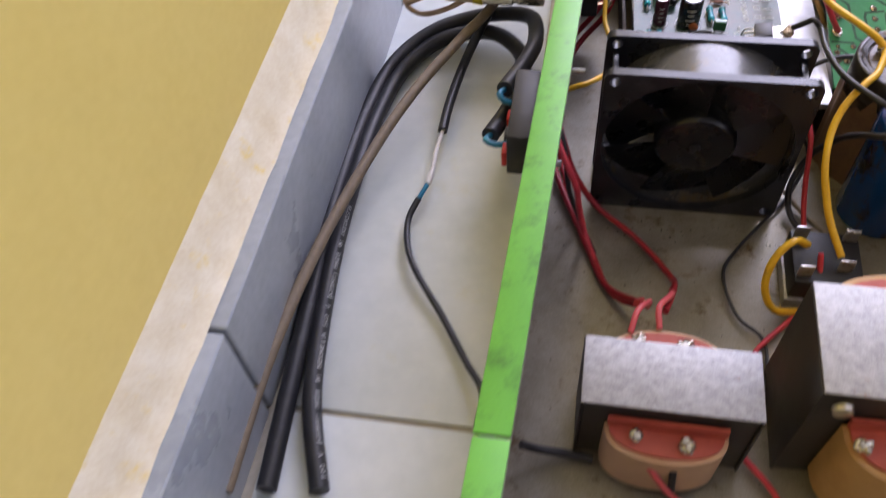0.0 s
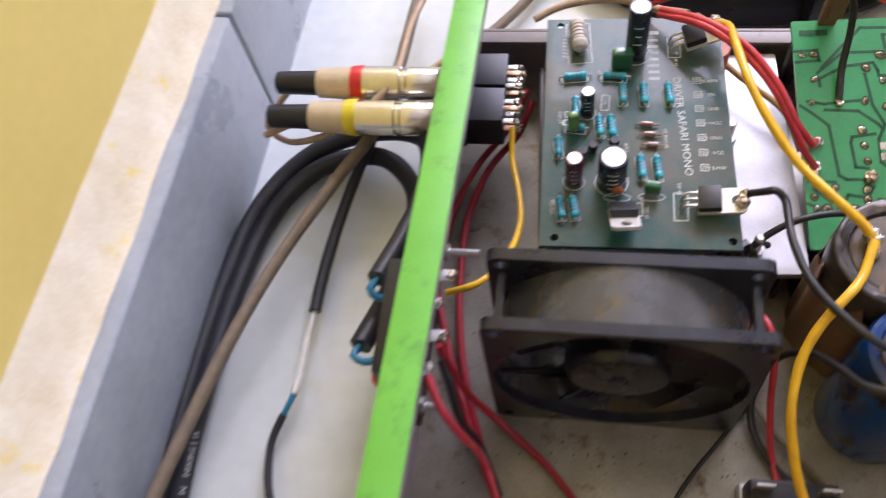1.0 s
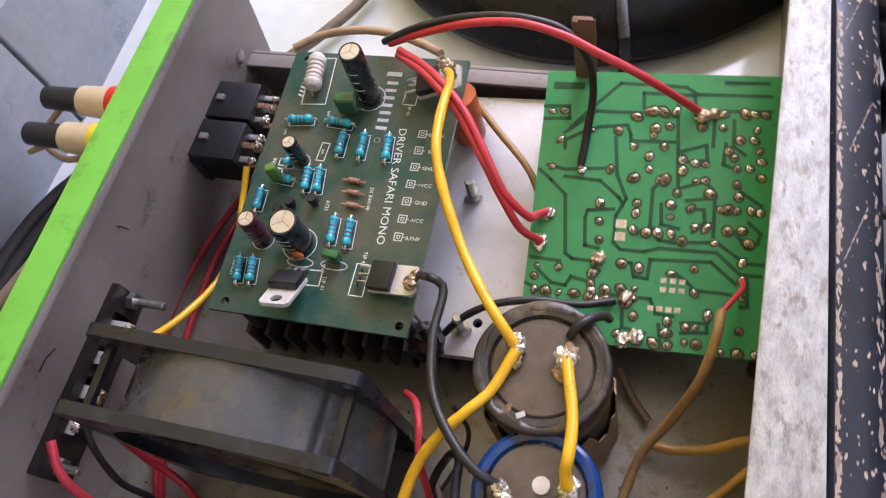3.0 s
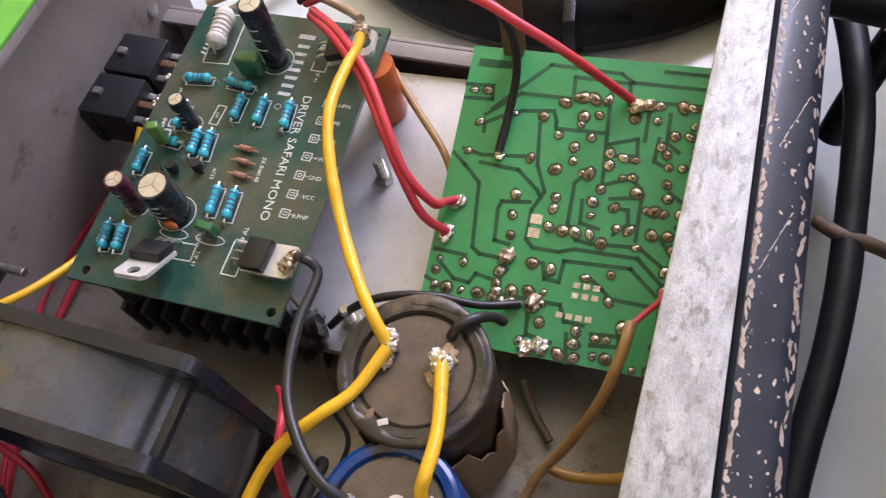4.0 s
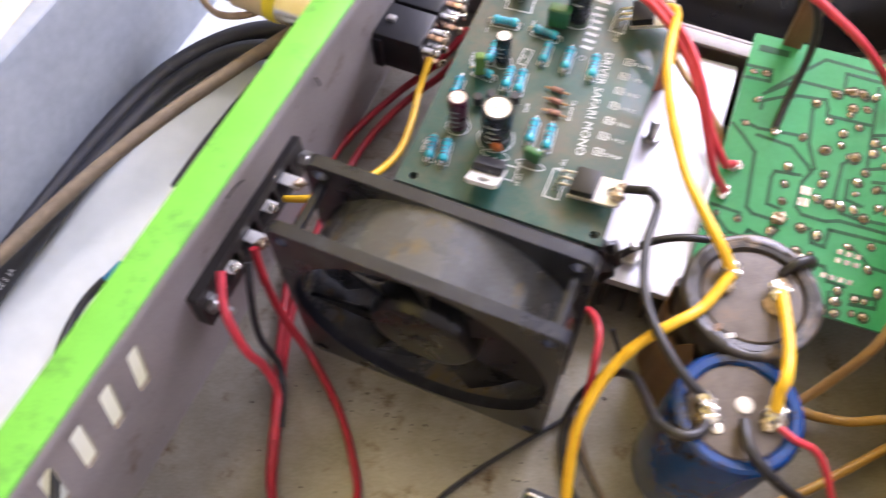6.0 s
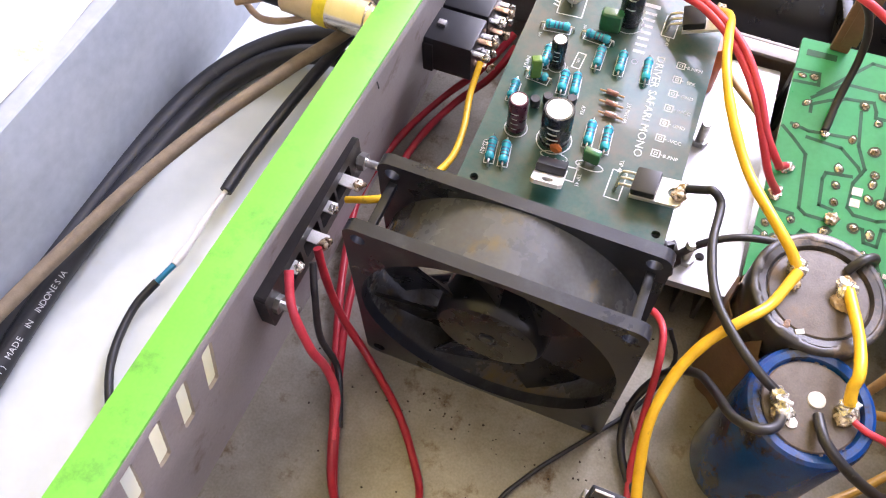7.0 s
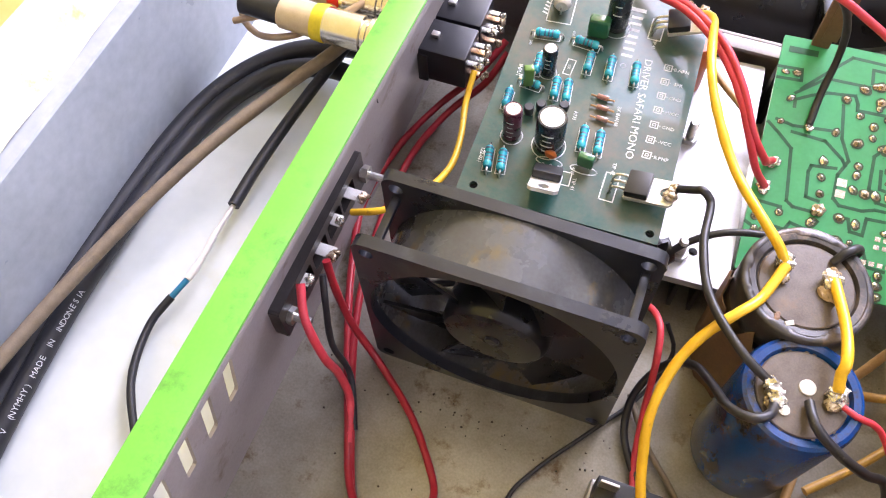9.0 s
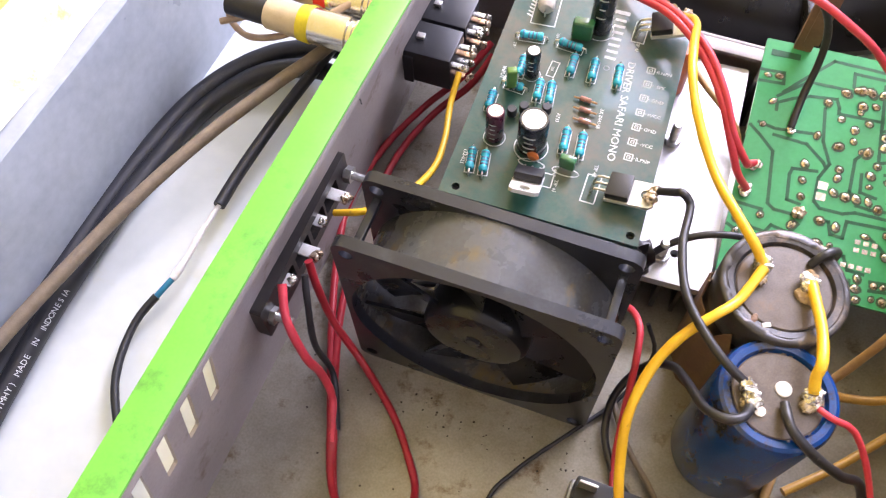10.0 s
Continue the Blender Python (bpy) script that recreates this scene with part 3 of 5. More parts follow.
for k in range(7):
    bb = bmesh.new()
    grid = []
    for i in range(9):
        r = 0.0158 + (0.0372 - 0.0158) * i / 8
        row = []
        for j in range(7):
            u = j / 6
            a = 2 * math.pi * k / 7 + 0.25 + (u - 0.5) * (1.16 + 0.12 * i / 8) + 0.10 * i / 8
            y = 0.0045 + u * 0.0105 + 0.0012 * math.sin(u * math.pi)
            row.append((0.04 + r * math.cos(a), y, 0.04 + r * math.sin(a)))
        grid.append(row)
    top = [[bb.verts.new(p) for p in row] for row in grid]
    bot = [[bb.verts.new((p[0], p[1] + 0.0011, p[2])) for p in row] for row in grid]
    for g, fl in ((top, 0), (bot, 1)):
        for i in range(8):
            for j in range(6):
                q = (g[i][j], g[i + 1][j], g[i + 1][j + 1], g[i][j + 1])
                bb.faces.new(q[::-1] if fl else q)
    ring = [(i, 0) for i in range(9)] + [(8, j) for j in range(1, 7)] + [(i, 6) for i in range(7, -1, -1)] + [(0, j) for j in range(5, 0, -1)]
    for (i, j), (p, q) in zip(ring, ring[1:] + ring[:1]):
        bb.faces.new((top[i][j], top[p][q], bot[p][q], bot[i][j]))
    part("blade", bb, M_BLADE, fan)
part("motor_plate", lathe([(0, 0.0225), (0.0178, 0.0225), (0.018, 0.0248), (0, 0.0248)], (0.04, 0, 0.04), (0, 1, 0), 32), M_FAN, fan)
for a in (40, 130, 220, 310):
    c, s = math.cos(radians(a)), math.sin(radians(a))
    part("strut", rod((0.04 + 0.017 * c, 0.0235, 0.04 + 0.017 * s), (0.04 + 0.0395 * c, 0.0235, 0.04 + 0.0395 * s), 0.0014, 8), M_FAN, fan)
for x in (0.0043, 0.0757):
    part("corner_post", box(x - 0.0012, x + 0.0012, 0.0036, 0.0214, 0.0695, 0.072, 0.0003), M_FAN, fan)

sd = random.Random(11)


def blob(parent, x, y, z, r, material=None, squash=0.8, n=1, name="solder_blob"):
    bb = None
    for i in range(n):
        ox, oy = (sd.uniform(-0.5, 0.5) * r, sd.uniform(-0.8, 0.8) * r) if i else (0, 0)
        q = bmesh.new()
        bmesh.ops.create_icosphere(q, subdivisions=3, radius=r * sd.uniform(0.7, 1.0), matrix=Matrix.Translation((x + ox, y + oy, z + r * 0.3)) @ Matrix.Diagonal((1, 1, squash, 1)))
        for v in q.verts:
            v.co += (v.co - Vector((x + ox, y + oy, z))) * (0.45 * noise.noise(v.co * 800) + 0.25 * noise.noise(v.co * 2200))
        bb = merge(bb, q)
    return part(name, bb, material or M_SOLDER, parent, angle=60)


# ---- terminal strip on the rear wall ----
strip = thing("speaker_terminal_strip", (-0.022, 0.017, 0.030), "dark bakelite speaker terminal strip bolted inside the rear wall", "terminal strip")
T0, T1, TZ0, TZ1 = -0.0148, 0.0473, 0.0300, 0.0470
tm = Matrix(((0, 0, 1, 0), (1, 0, 0, 0), (0, 1, 0, 0), (0, 0, 0, 1)))
lp = [rounded(T0, T1, TZ0, TZ1, 0.001, 2)] + [rounded(y - 0.0048, y + 0.0048, 0.0345, 0.0428, 0.001, 2) for y in (0.0012, 0.0125, 0.0238, 0.0345)]
part("strip_body", plate(lp, 0.0042, Matrix.Translation((wx(0.015) + 0.0003, 0, 0)) @ tm), M_BLOCK, strip, smooth=False)
part("strip_back", box(wx(0.015) + 0.0004, wx(0.015) + 0.0014, T0 + 0.004, T1 - 0.004, TZ0 + 0.002, TZ1 - 0.002), M_BLACK, strip)
for y in (-0.0105, 0.0445):
    bo = part("bolt", rod((wx(y) + 0.003, y, 0.0385), (wx(y) + (0.0175 if y > 0 else 0.0125), y, 0.0385), 0.0014, 10), M_STEEL, strip, "zinc bolt with nut")
    part("nut", lathe([(0, 0), (0.0030, 0), (0.0030, 0.0024), (0, 0.0024)], (wx(y) + 0.0045, y, 0.0385), (1, 0, 0), 6), M_STEEL, bo)
for k, y in enumerate((0.0012, 0.0125, 0.0238, 0.0345)):
    l = 0.0085 if k in (1, 3) else 0.0055
    lug = part("lug", box(wx(y) + 0.0014, wx(y) + l + 0.0014, y - 0.0021, y + 0.0021, 0.0405, 0.0411, 0.0002), M_TAB, strip, "tinned solder lug")
    blob(lug, wx(y) + l + 0.0008, y, 0.0400, 0.0015, M_SOLDER_D if k % 2 else M_SOLDER, 1.1, n=4)

# the outer half of the strip, outside the wall
outer = thing("outer_speaker_terminal", (-0.036, 0.03, 0.018), "black push terminal block outside the rear wall with a red lever", "terminal block")
part("block", box(-0.0375, wx(0.03) - 0.0016, -0.002, 0.0390, 0.019, 0.043, 0.0008), M_BLACK, outer)
for k, y in enumerate((0.0025, 0.0125, 0.0225, 0.0325)):
    part("lever", box(-0.0400, -0.0376, y - 0.0032, y + 0.0032, 0.022, 0.031, 0.0008), M_RRING if k % 2 == 0 else M_BLACK, outer)

# ---- jack sockets and plugs ----
for k, (y, ring) in enumerate(((0.1092, M_YRING), (0.1262, M_RRING))):
    jk = thing("jack_socket", (-0.014, y, 0.0215), "black plastic jack socket mounted through the rear wall", "socket", "jack sockets")
    x0 = wx(y) + 0.0003
    bb = box(x0, -0.004, y - 0.0079, y + 0.0079, 0.0220, 0.0380, 0.0009)
    box(x0, x0 + 0.004, y - 0.0086, y + 0.0086, 0.0215, 0.0355, 0.0006, bm=bb)
    part("housing", bb, M_BLACK, jk)
    part("housing_clip", box(x0 + 0.003, x0 + 0.006, y - 0.0012, y + 0.0012, 0.0380, 0.0394, 0.0002), M_TIN, jk)
    for i, (dy, z) in enumerate(((-0.005, 0.0335), (0.0, 0.035), (0.005, 0.0325), (-0.003, 0.0265), (0.0035, 0.0265))):
        t = part("terminal", box(-0.0045, 0.0018 - 0.0006 * i, y + dy - 0.0011, y + dy + 0.0011, z, z + 0.0006, 0.0002, m=None), M_COPPER if i % 2 else M_TIN, jk)
        blob(t, 0.0005 + 0.0012 * (i % 2), y + dy, z - 0.0004, 0.0014, M_SOLDER_D if i % 2 else M_SOLDER, 1.2, n=3)
for y, ring, word in ((0.1062, M_YRING, "yellow"), (0.1232, M_RRING, "red")):
    z = 0.0318
    pg = thing("audio_plug", (-0.06, y, z - 0.008), "nickel audio plug with a %s ring and aged cream body" % word, "plug", "audio plugs")
    part("barrel", lathe([(0, 0), (0.0062, 0), (0.0068, 0.001), (0.0068, 0.013), (0.0060, 0.0138), (0.0060, 0.0155), (0.0070, 0.016), (0.0070, 0.031), (0, 0.031)], (-0.0305, y, z), (-1, 0, 0), 28), M_NICKEL, pg, "bright nickel barrel")
    part("colour_ring", lathe([(0, 0), (0.0072, 0), (0.0074, 0.0006), (0.0070, 0.005), (0, 0.005)], (-0.0615, y, z), (-1, 0, 0), 24), ring, pg)
    part("cream_body", lathe([(0, 0), (0.0066, 0), (0.0060, 0.014), (0.0056, 0.0145), (0, 0.0145)], (-0.0665, y, z), (-1, 0, 0), 24), M_CREAM, pg)
    part("strain_relief", lathe([(0, 0), (0.0050, 0), (0.0046, 0.017), (0.003, 0.018), (0, 0.018)], (-0.081, y, z), (-1, 0, 0), 20), M_BLACK, pg)

# ---- heatsink under the driver board ----
hs = thing("heatsink", (0.055, 0.097, 0.0), "pale aluminium heatsink plate with dark fins beneath", "heatsink")
part("base_plate", plate([[(0.0145, 0.0580), (0.0765, 0.0580), (0.0775, 0.0485), (0.1018, 0.0485), (0.1025, 0.0492), (0.1025, 0.1458), (0.1018, 0.1465), (0.0145, 0.1465)], circle(0.0895, 0.060, 0.0016, 10)], 0.0035, Matrix.Translation((0, 0, 0.0180))), M_ALU, hs, smooth=False)
fin0 = None
for k in range(14):
    x = 0.0105 + 0.0070 * k
    if fin0 is None:
        fin0 = part("fin", box(-0.0008, 0.0008, 0.0490, 0.1460, 0.0, 0.0179, 0.0002), M_FIN, hs)
        fin0.location.x += x
        fin0_loc = fin0.location.copy()
    else:
        o = new("fin", fin0.data)
        o.parent = hs
        o.location = (fin0_loc.x + 0.0070 * k, fin0_loc.y, fin0_loc.z)
hs.rotation_euler = (0, 0, 0.05)
bolt = thing("machine_bolt", (0.0800, 0.1065, 0.0215), "zinc machine bolt standing up through the heatsink plate", "bolt", "bolts")
part("bolt_shank", rod((0.0800, 0.1065, 0.0215), (0.0800, 0.1065, 0.0320), 0.0015, 12), M_STEEL, bolt)
for k in range(9):
    part("thread", lathe([(0.0013, 0), (0.00175, 0.0003), (0.0013, 0.0006)], (0.0800, 0.1065, 0.0245 + 0.0008 * k), seg=12), M_STEEL, bolt)
part("nut", lathe([(0, 0), (0.0031, 0), (0.0031, 0.0024), (0, 0.0024)], (0.0800, 0.1065, 0.0216), seg=6), M_STEEL, bolt)
copy_thing(bolt, Matrix.Translation((0.0870, 0.0590, 0.0215)))

# ---- can capacitors ----


def can(name, cx, cy, ztop, r, sleeve, label, rim_mat):
    c = thing(name, (cx, cy, 0.0), label, "capacitor", "filter capacitors")
    part("sleeve", lathe([(0, 0.0), (r - 0.001, 0.0), (r, 0.0012), (r, ztop - 0.0022), (r - 0.0006, ztop - 0.0006), (r - 0.0016, ztop), (r - 0.0034, ztop - 0.0002), (r - 0.0040, ztop - 0.0016), (0, ztop - 0.0018)], (cx, cy, 0), seg=56), rim_mat, c)
    part("top_disc", lathe([(0, 0.0004), (r - 0.0046, 0.0003), (r - 0.0042, 0)], (cx, cy, ztop - 0.0013), seg=40), M_CANTOP, c, "dusty brown phenolic disc")
    return c


c1 = can("filter_capacitor", 0.1193, 0.0402, 0.0590, 0.0175, None, "dark brown can capacitor with a dusty top and soldered tabs", M_DARKCAN)
c2 = can("filter_capacitor", 0.1236, 0.0088, 0.0575, 0.0163, None, "blue sleeved can capacitor with a dusty top and soldered tabs", M_BLUECAN)
for c, cx, cy, z, tabs in ((c1, 0.1193, 0.0402, 0.059, ((0.1124, 0.0434), (0.1255, 0.0432))), (c2, 0.1236, 0.0088, 0.0575, ((0.1163, 0.0060), (0.1312, 0.0106)))):
    for x, y in tabs:
        t = part("solder_tab", box(x - 0.0022, x + 0.0022, y - 0.0004, y + 0.0004, z - 0.001, z + 0.003, 0.0002), M_TIN, c)
        blob(t, x, y, z + 0.0005, 0.0024, n=5)
        blob(t, x + 0.0003, y - 0.003, z - 0.0006, 0.0018, M_SOLDER_D, 0.6, n=3)
part("rivet", lathe([(0, 0), (0.0024, 0), (0.0022, 0.0009), (0, 0.0013)], (0.1246, 0.0108, 0.0562), seg=16), M_WHITERES, c2)
part("rivet", lathe([(0, 0), (0.0017, 0), (0.0015, 0.0008), (0, 0.001)], (0.1198, 0.0026, 0.0562), seg=14), M_SOLDER, c2)
# kraft paper wrapped about the dark can
bb = bmesh.new()
rowsk = []
for k in range(25):
    a = radians(120 + 150 * k / 24)
    r = 0.0186 + 0.0006 * math.sin(k * 1.3)
    x, y = 0.1193 + r * math.cos(a), 0.0402 + r * math.sin(a)
    zt = 0.050 - 0.010 * abs(math.sin(k * 0.33)) + 0.002 * math.sin(k * 2.1)
    rowsk.append((bb.verts.new((x, y, 0.0)), bb.verts.new((x, y, zt)), bb.verts.new((x + 0.0004 * math.cos(a), y + 0.0004 * math.sin(a), zt)), bb.verts.new((x + 0.0004 * math.cos(a), y + 0.0004 * math.sin(a), 0.0))))
for p, q in zip(rowsk, rowsk[1:]):
    for i in range(4):
        bb.faces.new((p[i], p[(i + 1) % 4], q[(i + 1) % 4], q[i]))
bb.faces.new(rowsk[0])
bb.faces.new(rowsk[-1][::-1])
solo("paper_wrap", bb, M_KRAFT, "torn brown kraft paper wrapped round the dark capacitor", "paper")

bb = bmesh.new()
rowsk = []
for k in range(15):
    a = radians(-62 + 100 * k / 14)
    r = 0.0185 + 0.0004 * math.sin(k * 1.7)
    x, y = 0.1193 + r * math.cos(a), 0.0402 + r * math.sin(a)
    zt = 0.034 + 0.007 * math.sin(k * 0.8) + 0.003 * math.sin(k * 2.9)
    e = Vector((math.cos(a), math.sin(a), 0)) * 0.0005
    p = Vector((x, y, 0))
    t = Vector((0, 0, zt))
    rowsk.append([bb.verts.new(v) for v in (p, p + t, p + t + e, p + e)])
for p, q in zip(rowsk, rowsk[1:]):
    for i in range(4):
        bb.faces.new((p[i], p[(i + 1) % 4], q[(i + 1) % 4], q[i]))
bb.faces.new(rowsk[0])
bb.faces.new(rowsk[-1][::-1])
solo("paper_wrap", bb, M_WBEIGE, "torn tan paper strip stuck on the dark capacitor", "paper")
# ragged upper edge of the dark can's sleeve
bb = bmesh.new()
ring = []
for k in range(72):
    a = 2 * math.pi * k / 72
    e = Vector((math.cos(a), math.sin(a), 0))
    w = 0.5 * noise.noise(e * 1.7) + 0.16 * noise.noise(e * 6.0)
    r0, r1 = 0.01775, 0.0181 + 0.0004 * w
    zt = 0.0592 + 0.0011 * w
    p = Vector((0.1193, 0.0402, 0))
    ring.append([bb.verts.new(p + e * r + Vector((0, 0, z))) for r, z in ((r0, 0.046), (r1, 0.0465), (r1, zt - 0.0006), (r1 - 0.0006, zt), (r0 - 0.0022 - 0.0007 * w, zt - 0.0003), (r0 - 0.0026, 0.0582))])
for k in range(72):
    p, q = ring[k], ring[(k + 1) % 72]
    for i in range(6):
        bb.faces.new((p[i], q[i], q[(i + 1) % 6], p[(i + 1) % 6]))
part("torn_sleeve_edge", bb, M_DARKCAN, c1, "ragged dusty sleeve edge", angle=60)
# dust and glue on the can tops
for c, cx, cy, z in ((c1, 0.1193, 0.0402, 0.0580), (c2, 0.1236, 0.0088, 0.0565)):
    for k in range(16):
        t = sd.uniform(0, 6.28)
        r = sd.uniform(0.0095, 0.0125)
        blob(c, cx + r * math.cos(t), cy + r * math.sin(t), z - 0.0006, sd.uniform(0.0003, 0.0007), M_CANTOP, 0.4, n=3, name="dust_clump")
blob(c1, 0.1130, 0.0275, 0.0586, 0.0010, M_KRAFT, 0.12, n=4, name="glue_flake")
part("glue_flake", box(-0.0012, 0.0012, -0.0007, 0.0007, 0, 0.0004, 0.0001, m=Matrix.Translation((0.1165, 0.0266, 0.0588)) @ Matrix.Rotation(0.5, 4, "Z") @ Matrix.Rotation(0.25, 4, "X")), M_WWHITE, c1)
blob(c1, 0.1255, 0.0400, 0.0580, 0.0022, M_WBEIGE, 0.5, n=5, name="glue_lump")
blob(c1, 0.1262, 0.0455, 0.0580, 0.0018, M_WBEIGE, 0.5, n=4, name="glue_lump")

# ---- transformers ----


def transformer(x0, x1, y0, y1, h, label, tape, strap_label, terms):
    cx, cy, w, d = (x0 + x1) / 2, (y0 + y1) / 2, x1 - x0, y1 - y0
    t = thing("transformer", (cx, cy, 0), label, "transformer", "transformers")
    part("core", box(x0 + 0.001, x1 - 0.001, y0 + 0.0008, y1 - 0.0008, 0.0, h - 0.0011, 0.0004), M_LAM, t, "dark laminated core")
    part("strap", box(x0, x1, y0, y1, h - 0.001, h, 0.0004), M_STRAP, t, strap_label)
    part("strap_side", box(x0 - 0.0002, x0 + 0.0008, y0, y1, 0.0, h - 0.0011, 0.0003), M_LAM, t)
    part("strap_side", box(x1 - 0.0008, x1 + 0.0002, y0, y1, 0.0, h - 0.0011, 0.0003), M_LAM, t)
    for yy, s in ((y0, -1), (y1, 1)):
        ww, dep, zt = w * 0.35, d * 0.50, h * 0.70

        def lobe(f, g):
            """Half an oval beside the core."""
            n = 20
            return [(cx + ww * f * math.cos(math.pi * i / n), yy + s * dep * g * math.sin(math.pi * i / n) ** 0.7) for i in range(n + 1)]

        part("winding", plate([lobe(1.0, 1.0)], h * 0.58, Matrix.Translation((0, 0, h * 0.10))), tape, t, "taped winding")
        fl = part("bobbin_flange", plate([lobe(0.93, 0.86)], 0.0014, Matrix.Translation((0, 0, h * 0.68 + 0.0001))), M_BOBBIN, t, "red bobbin flange")
        part("bobbin_rim", plate([[(cx - ww * 0.96, yy + s * 0.0002), (cx + ww * 0.96, yy + s * 0.0002), (cx + ww * 0.96, yy + s * 0.0018), (cx - ww * 0.96, yy + s * 0.0018)]], 0.0050, Matrix.Translation((0, 0, h * 0.68 + 0.0016))), M_BOBBIN, fl)
        for dx in terms:
            tx, ty = cx + dx, yy + s * dep * 0.42
            lug = part("terminal", rod((tx, ty, zt), (tx, ty, zt + 0.0042), 0.0012, 8), M_TIN, fl)
            blob(lug, tx, ty, zt + 0.0016, 0.0024, n=4)
    return t


transformer(0.0010, 0.0605, -0.1185, -0.0930, 0.0445, "small transformer with a grey steel strap and red bobbin", M_PEACH, "mottled light grey steel strap", (-0.010, 0.006))
big = transformer(0.0725, 0.1470, -0.1160, -0.0760, 0.0655, "large power transformer with a grey strap and tan winding", M_TAPE, "light grey steel strap with rust spots", (-0.022, -0.006, 0.010))
part("strap_screw", lathe([(0, 0), (0.0036, 0), (0.0032, 0.002), (0, 0.0028)], (0.0800, -0.1163, 0.057), (0, -1, 0), 12), M_SOLDER, big)

# ---- bridge rectifier ----
rect = thing("bridge_rectifier", (0.0945, -0.0325, 0.0), "black square bridge rectifier with a metal rim bolted to the plate", "rectifier")
part("rectifier_body", box(0.0815, 0.1080, -0.0450, -0.0195, 0.006, 0.0185, 0.0012), M_BLACK, rect)
part("metal_base", box(0.0805, 0.1090, -0.0460, -0.0185, 0.0, 0.0065, 0.0008), M_STEEL, rect)
for x, y in ((0.085, -0.023), (0.104, -0.023), (0.085, -0.042), (0.1005, -0.038)):
    part("blade_terminal", box(x - 0.0028, x + 0.0028, y - 0.0004, y + 0.0004, 0.0186, 0.0255, 0.0002), M_TIN, rect)

# ---- driver board (component side up) ----
BZ = 0.0470
drv = thing("driver_board", (0.045, 0.096, BZ - 0.0016), "dark green amplifier driver board with blue resistors and white lettering", "circuit board")
BX1 = 0.0780
part("board", plate([[(0.0112, 0.0452), (BX1, 0.0458), (0.0752, 0.1475), (0.0098, 0.1470)]] + [circle(x, y, 0.0014, 12) for x, y in ((0.0163, 0.0485), (0.0748, 0.0490), (0.0150, 0.1438), (0.0720, 0.1438))], 0.0016, Matrix.Translation((0, 0, BZ - 0.0016))), M_PCB, drv, smooth=False)
for x, y in ((0.0163, 0.0515), (0.0748, 0.0515), (0.0150, 0.1405), (0.0720, 0.1405)):
    part("standoff", rod((x, y, 0.0216), (x, y, BZ - 0.0017), 0.0026, 8), M_BLACK, drv)

# ---- protector board (solder side up) ----
GY, GS = radians(3.1), 0.241
G0 = Vector((0.1052, 0.0595, 0.0233))
gx = Vector((math.cos(GY), math.sin(GY), 0.0))
gy = Vector((-math.sin(GY), math.cos(GY), GS)).normalized()
gz = gx.cross(gy)
GM = Matrix((gx, gy, gz)).transposed().to_4x4()
GM.translation = G0
GW, GH = 0.0765, 0.0877
prot = thing("protector_board", (0.14, 0.10, 0.0), "bright green circuit board lying solder side up with many joints", "circuit board")
part("board", plate([rounded(0, GW, 0, GH, 0.0005, 2)], 0.0016, GM @ Matrix.Translation((0, 0, -0.0016))), M_GPCB, prot, smooth=False)


def silk_line(pts, w=0.00035, bm=None, close=False, z=BZ):
    """A thin printed line through points on the driver board."""
    P = [Vector((x, y, z + 0.00006)) for x, y in pts]
    if close:
        P.append(P[0])
    for p, q in zip(P, P[1:]):
        d = (q - p)
        n = Vector((-d.y, d.x, 0)).normalized() * w / 2
        e = d.normalized() * w / 2
        b = bmesh.new()
        b.faces.new([b.verts.new(v) for v in (p - e - n, q + e - n, q + e + n, p - e + n)])
        bm = merge(bm, b)
    return bm


def rect_loop(cx, cy, w, h, a=0.0):
    c, s = math.cos(a), math.sin(a)
    return [(cx + x * c - y * s, cy + x * s + y * c) for x, y in ((-w / 2, -h / 2), (w / 2, -h / 2), (w / 2, h / 2), (-w / 2, h / 2))]


def resistor(x0, y0, x1, y1, material=None, r=0.00138, bands=4, z=BZ + 0.0019):
    a, c = Vector((x0, y0, z)), Vector((x1, y1, z))
    d = (c - a).normalized()
    L = (c - a).length
    body = part("resistor", lathe([(0, 0), (r * 0.75, 0), (r * 1.1, r * 0.5), (r * 1.12, L * 0.18), (r * 0.92, L * 0.27), (r * 0.92, L * 0.73), (r * 1.12, L * 0.82), (r * 1.1, L - r * 0.5), (r * 0.75, L), (0, L)], a, d, 16), material or M_RES, drv)
    q = bmesh.new() if bands else None
    for k in range(bands):
        f = (0.13, 0.36, 0.52, 0.68, 0.87)[k if k < 4 else 4]
        rr = r * (1.13 if f < 0.2 or f > 0.8 else 0.95)
        lathe([(rr - 0.0001, 0), (rr + 0.00004, 0), (rr + 0.00004, L * 0.065), (rr - 0.0001, L * 0.065)], a + d * (L * f), d, 16, q)
    if q:
        part("band", q, M_BAND, body)
    lead = tube([a - d * 0.0016 + Vector((0, 0, -0.0019)), a - d * 0.0013, a + d * 0.0004], 0.00035, 6)
    tube([c + d * 0.0016 + Vector((0, 0, -0.0019)), c + d * 0.0013, c - d * 0.0004], 0.00035, 6, lead)
    part("lead", lead, M_TIN, body)
    return body


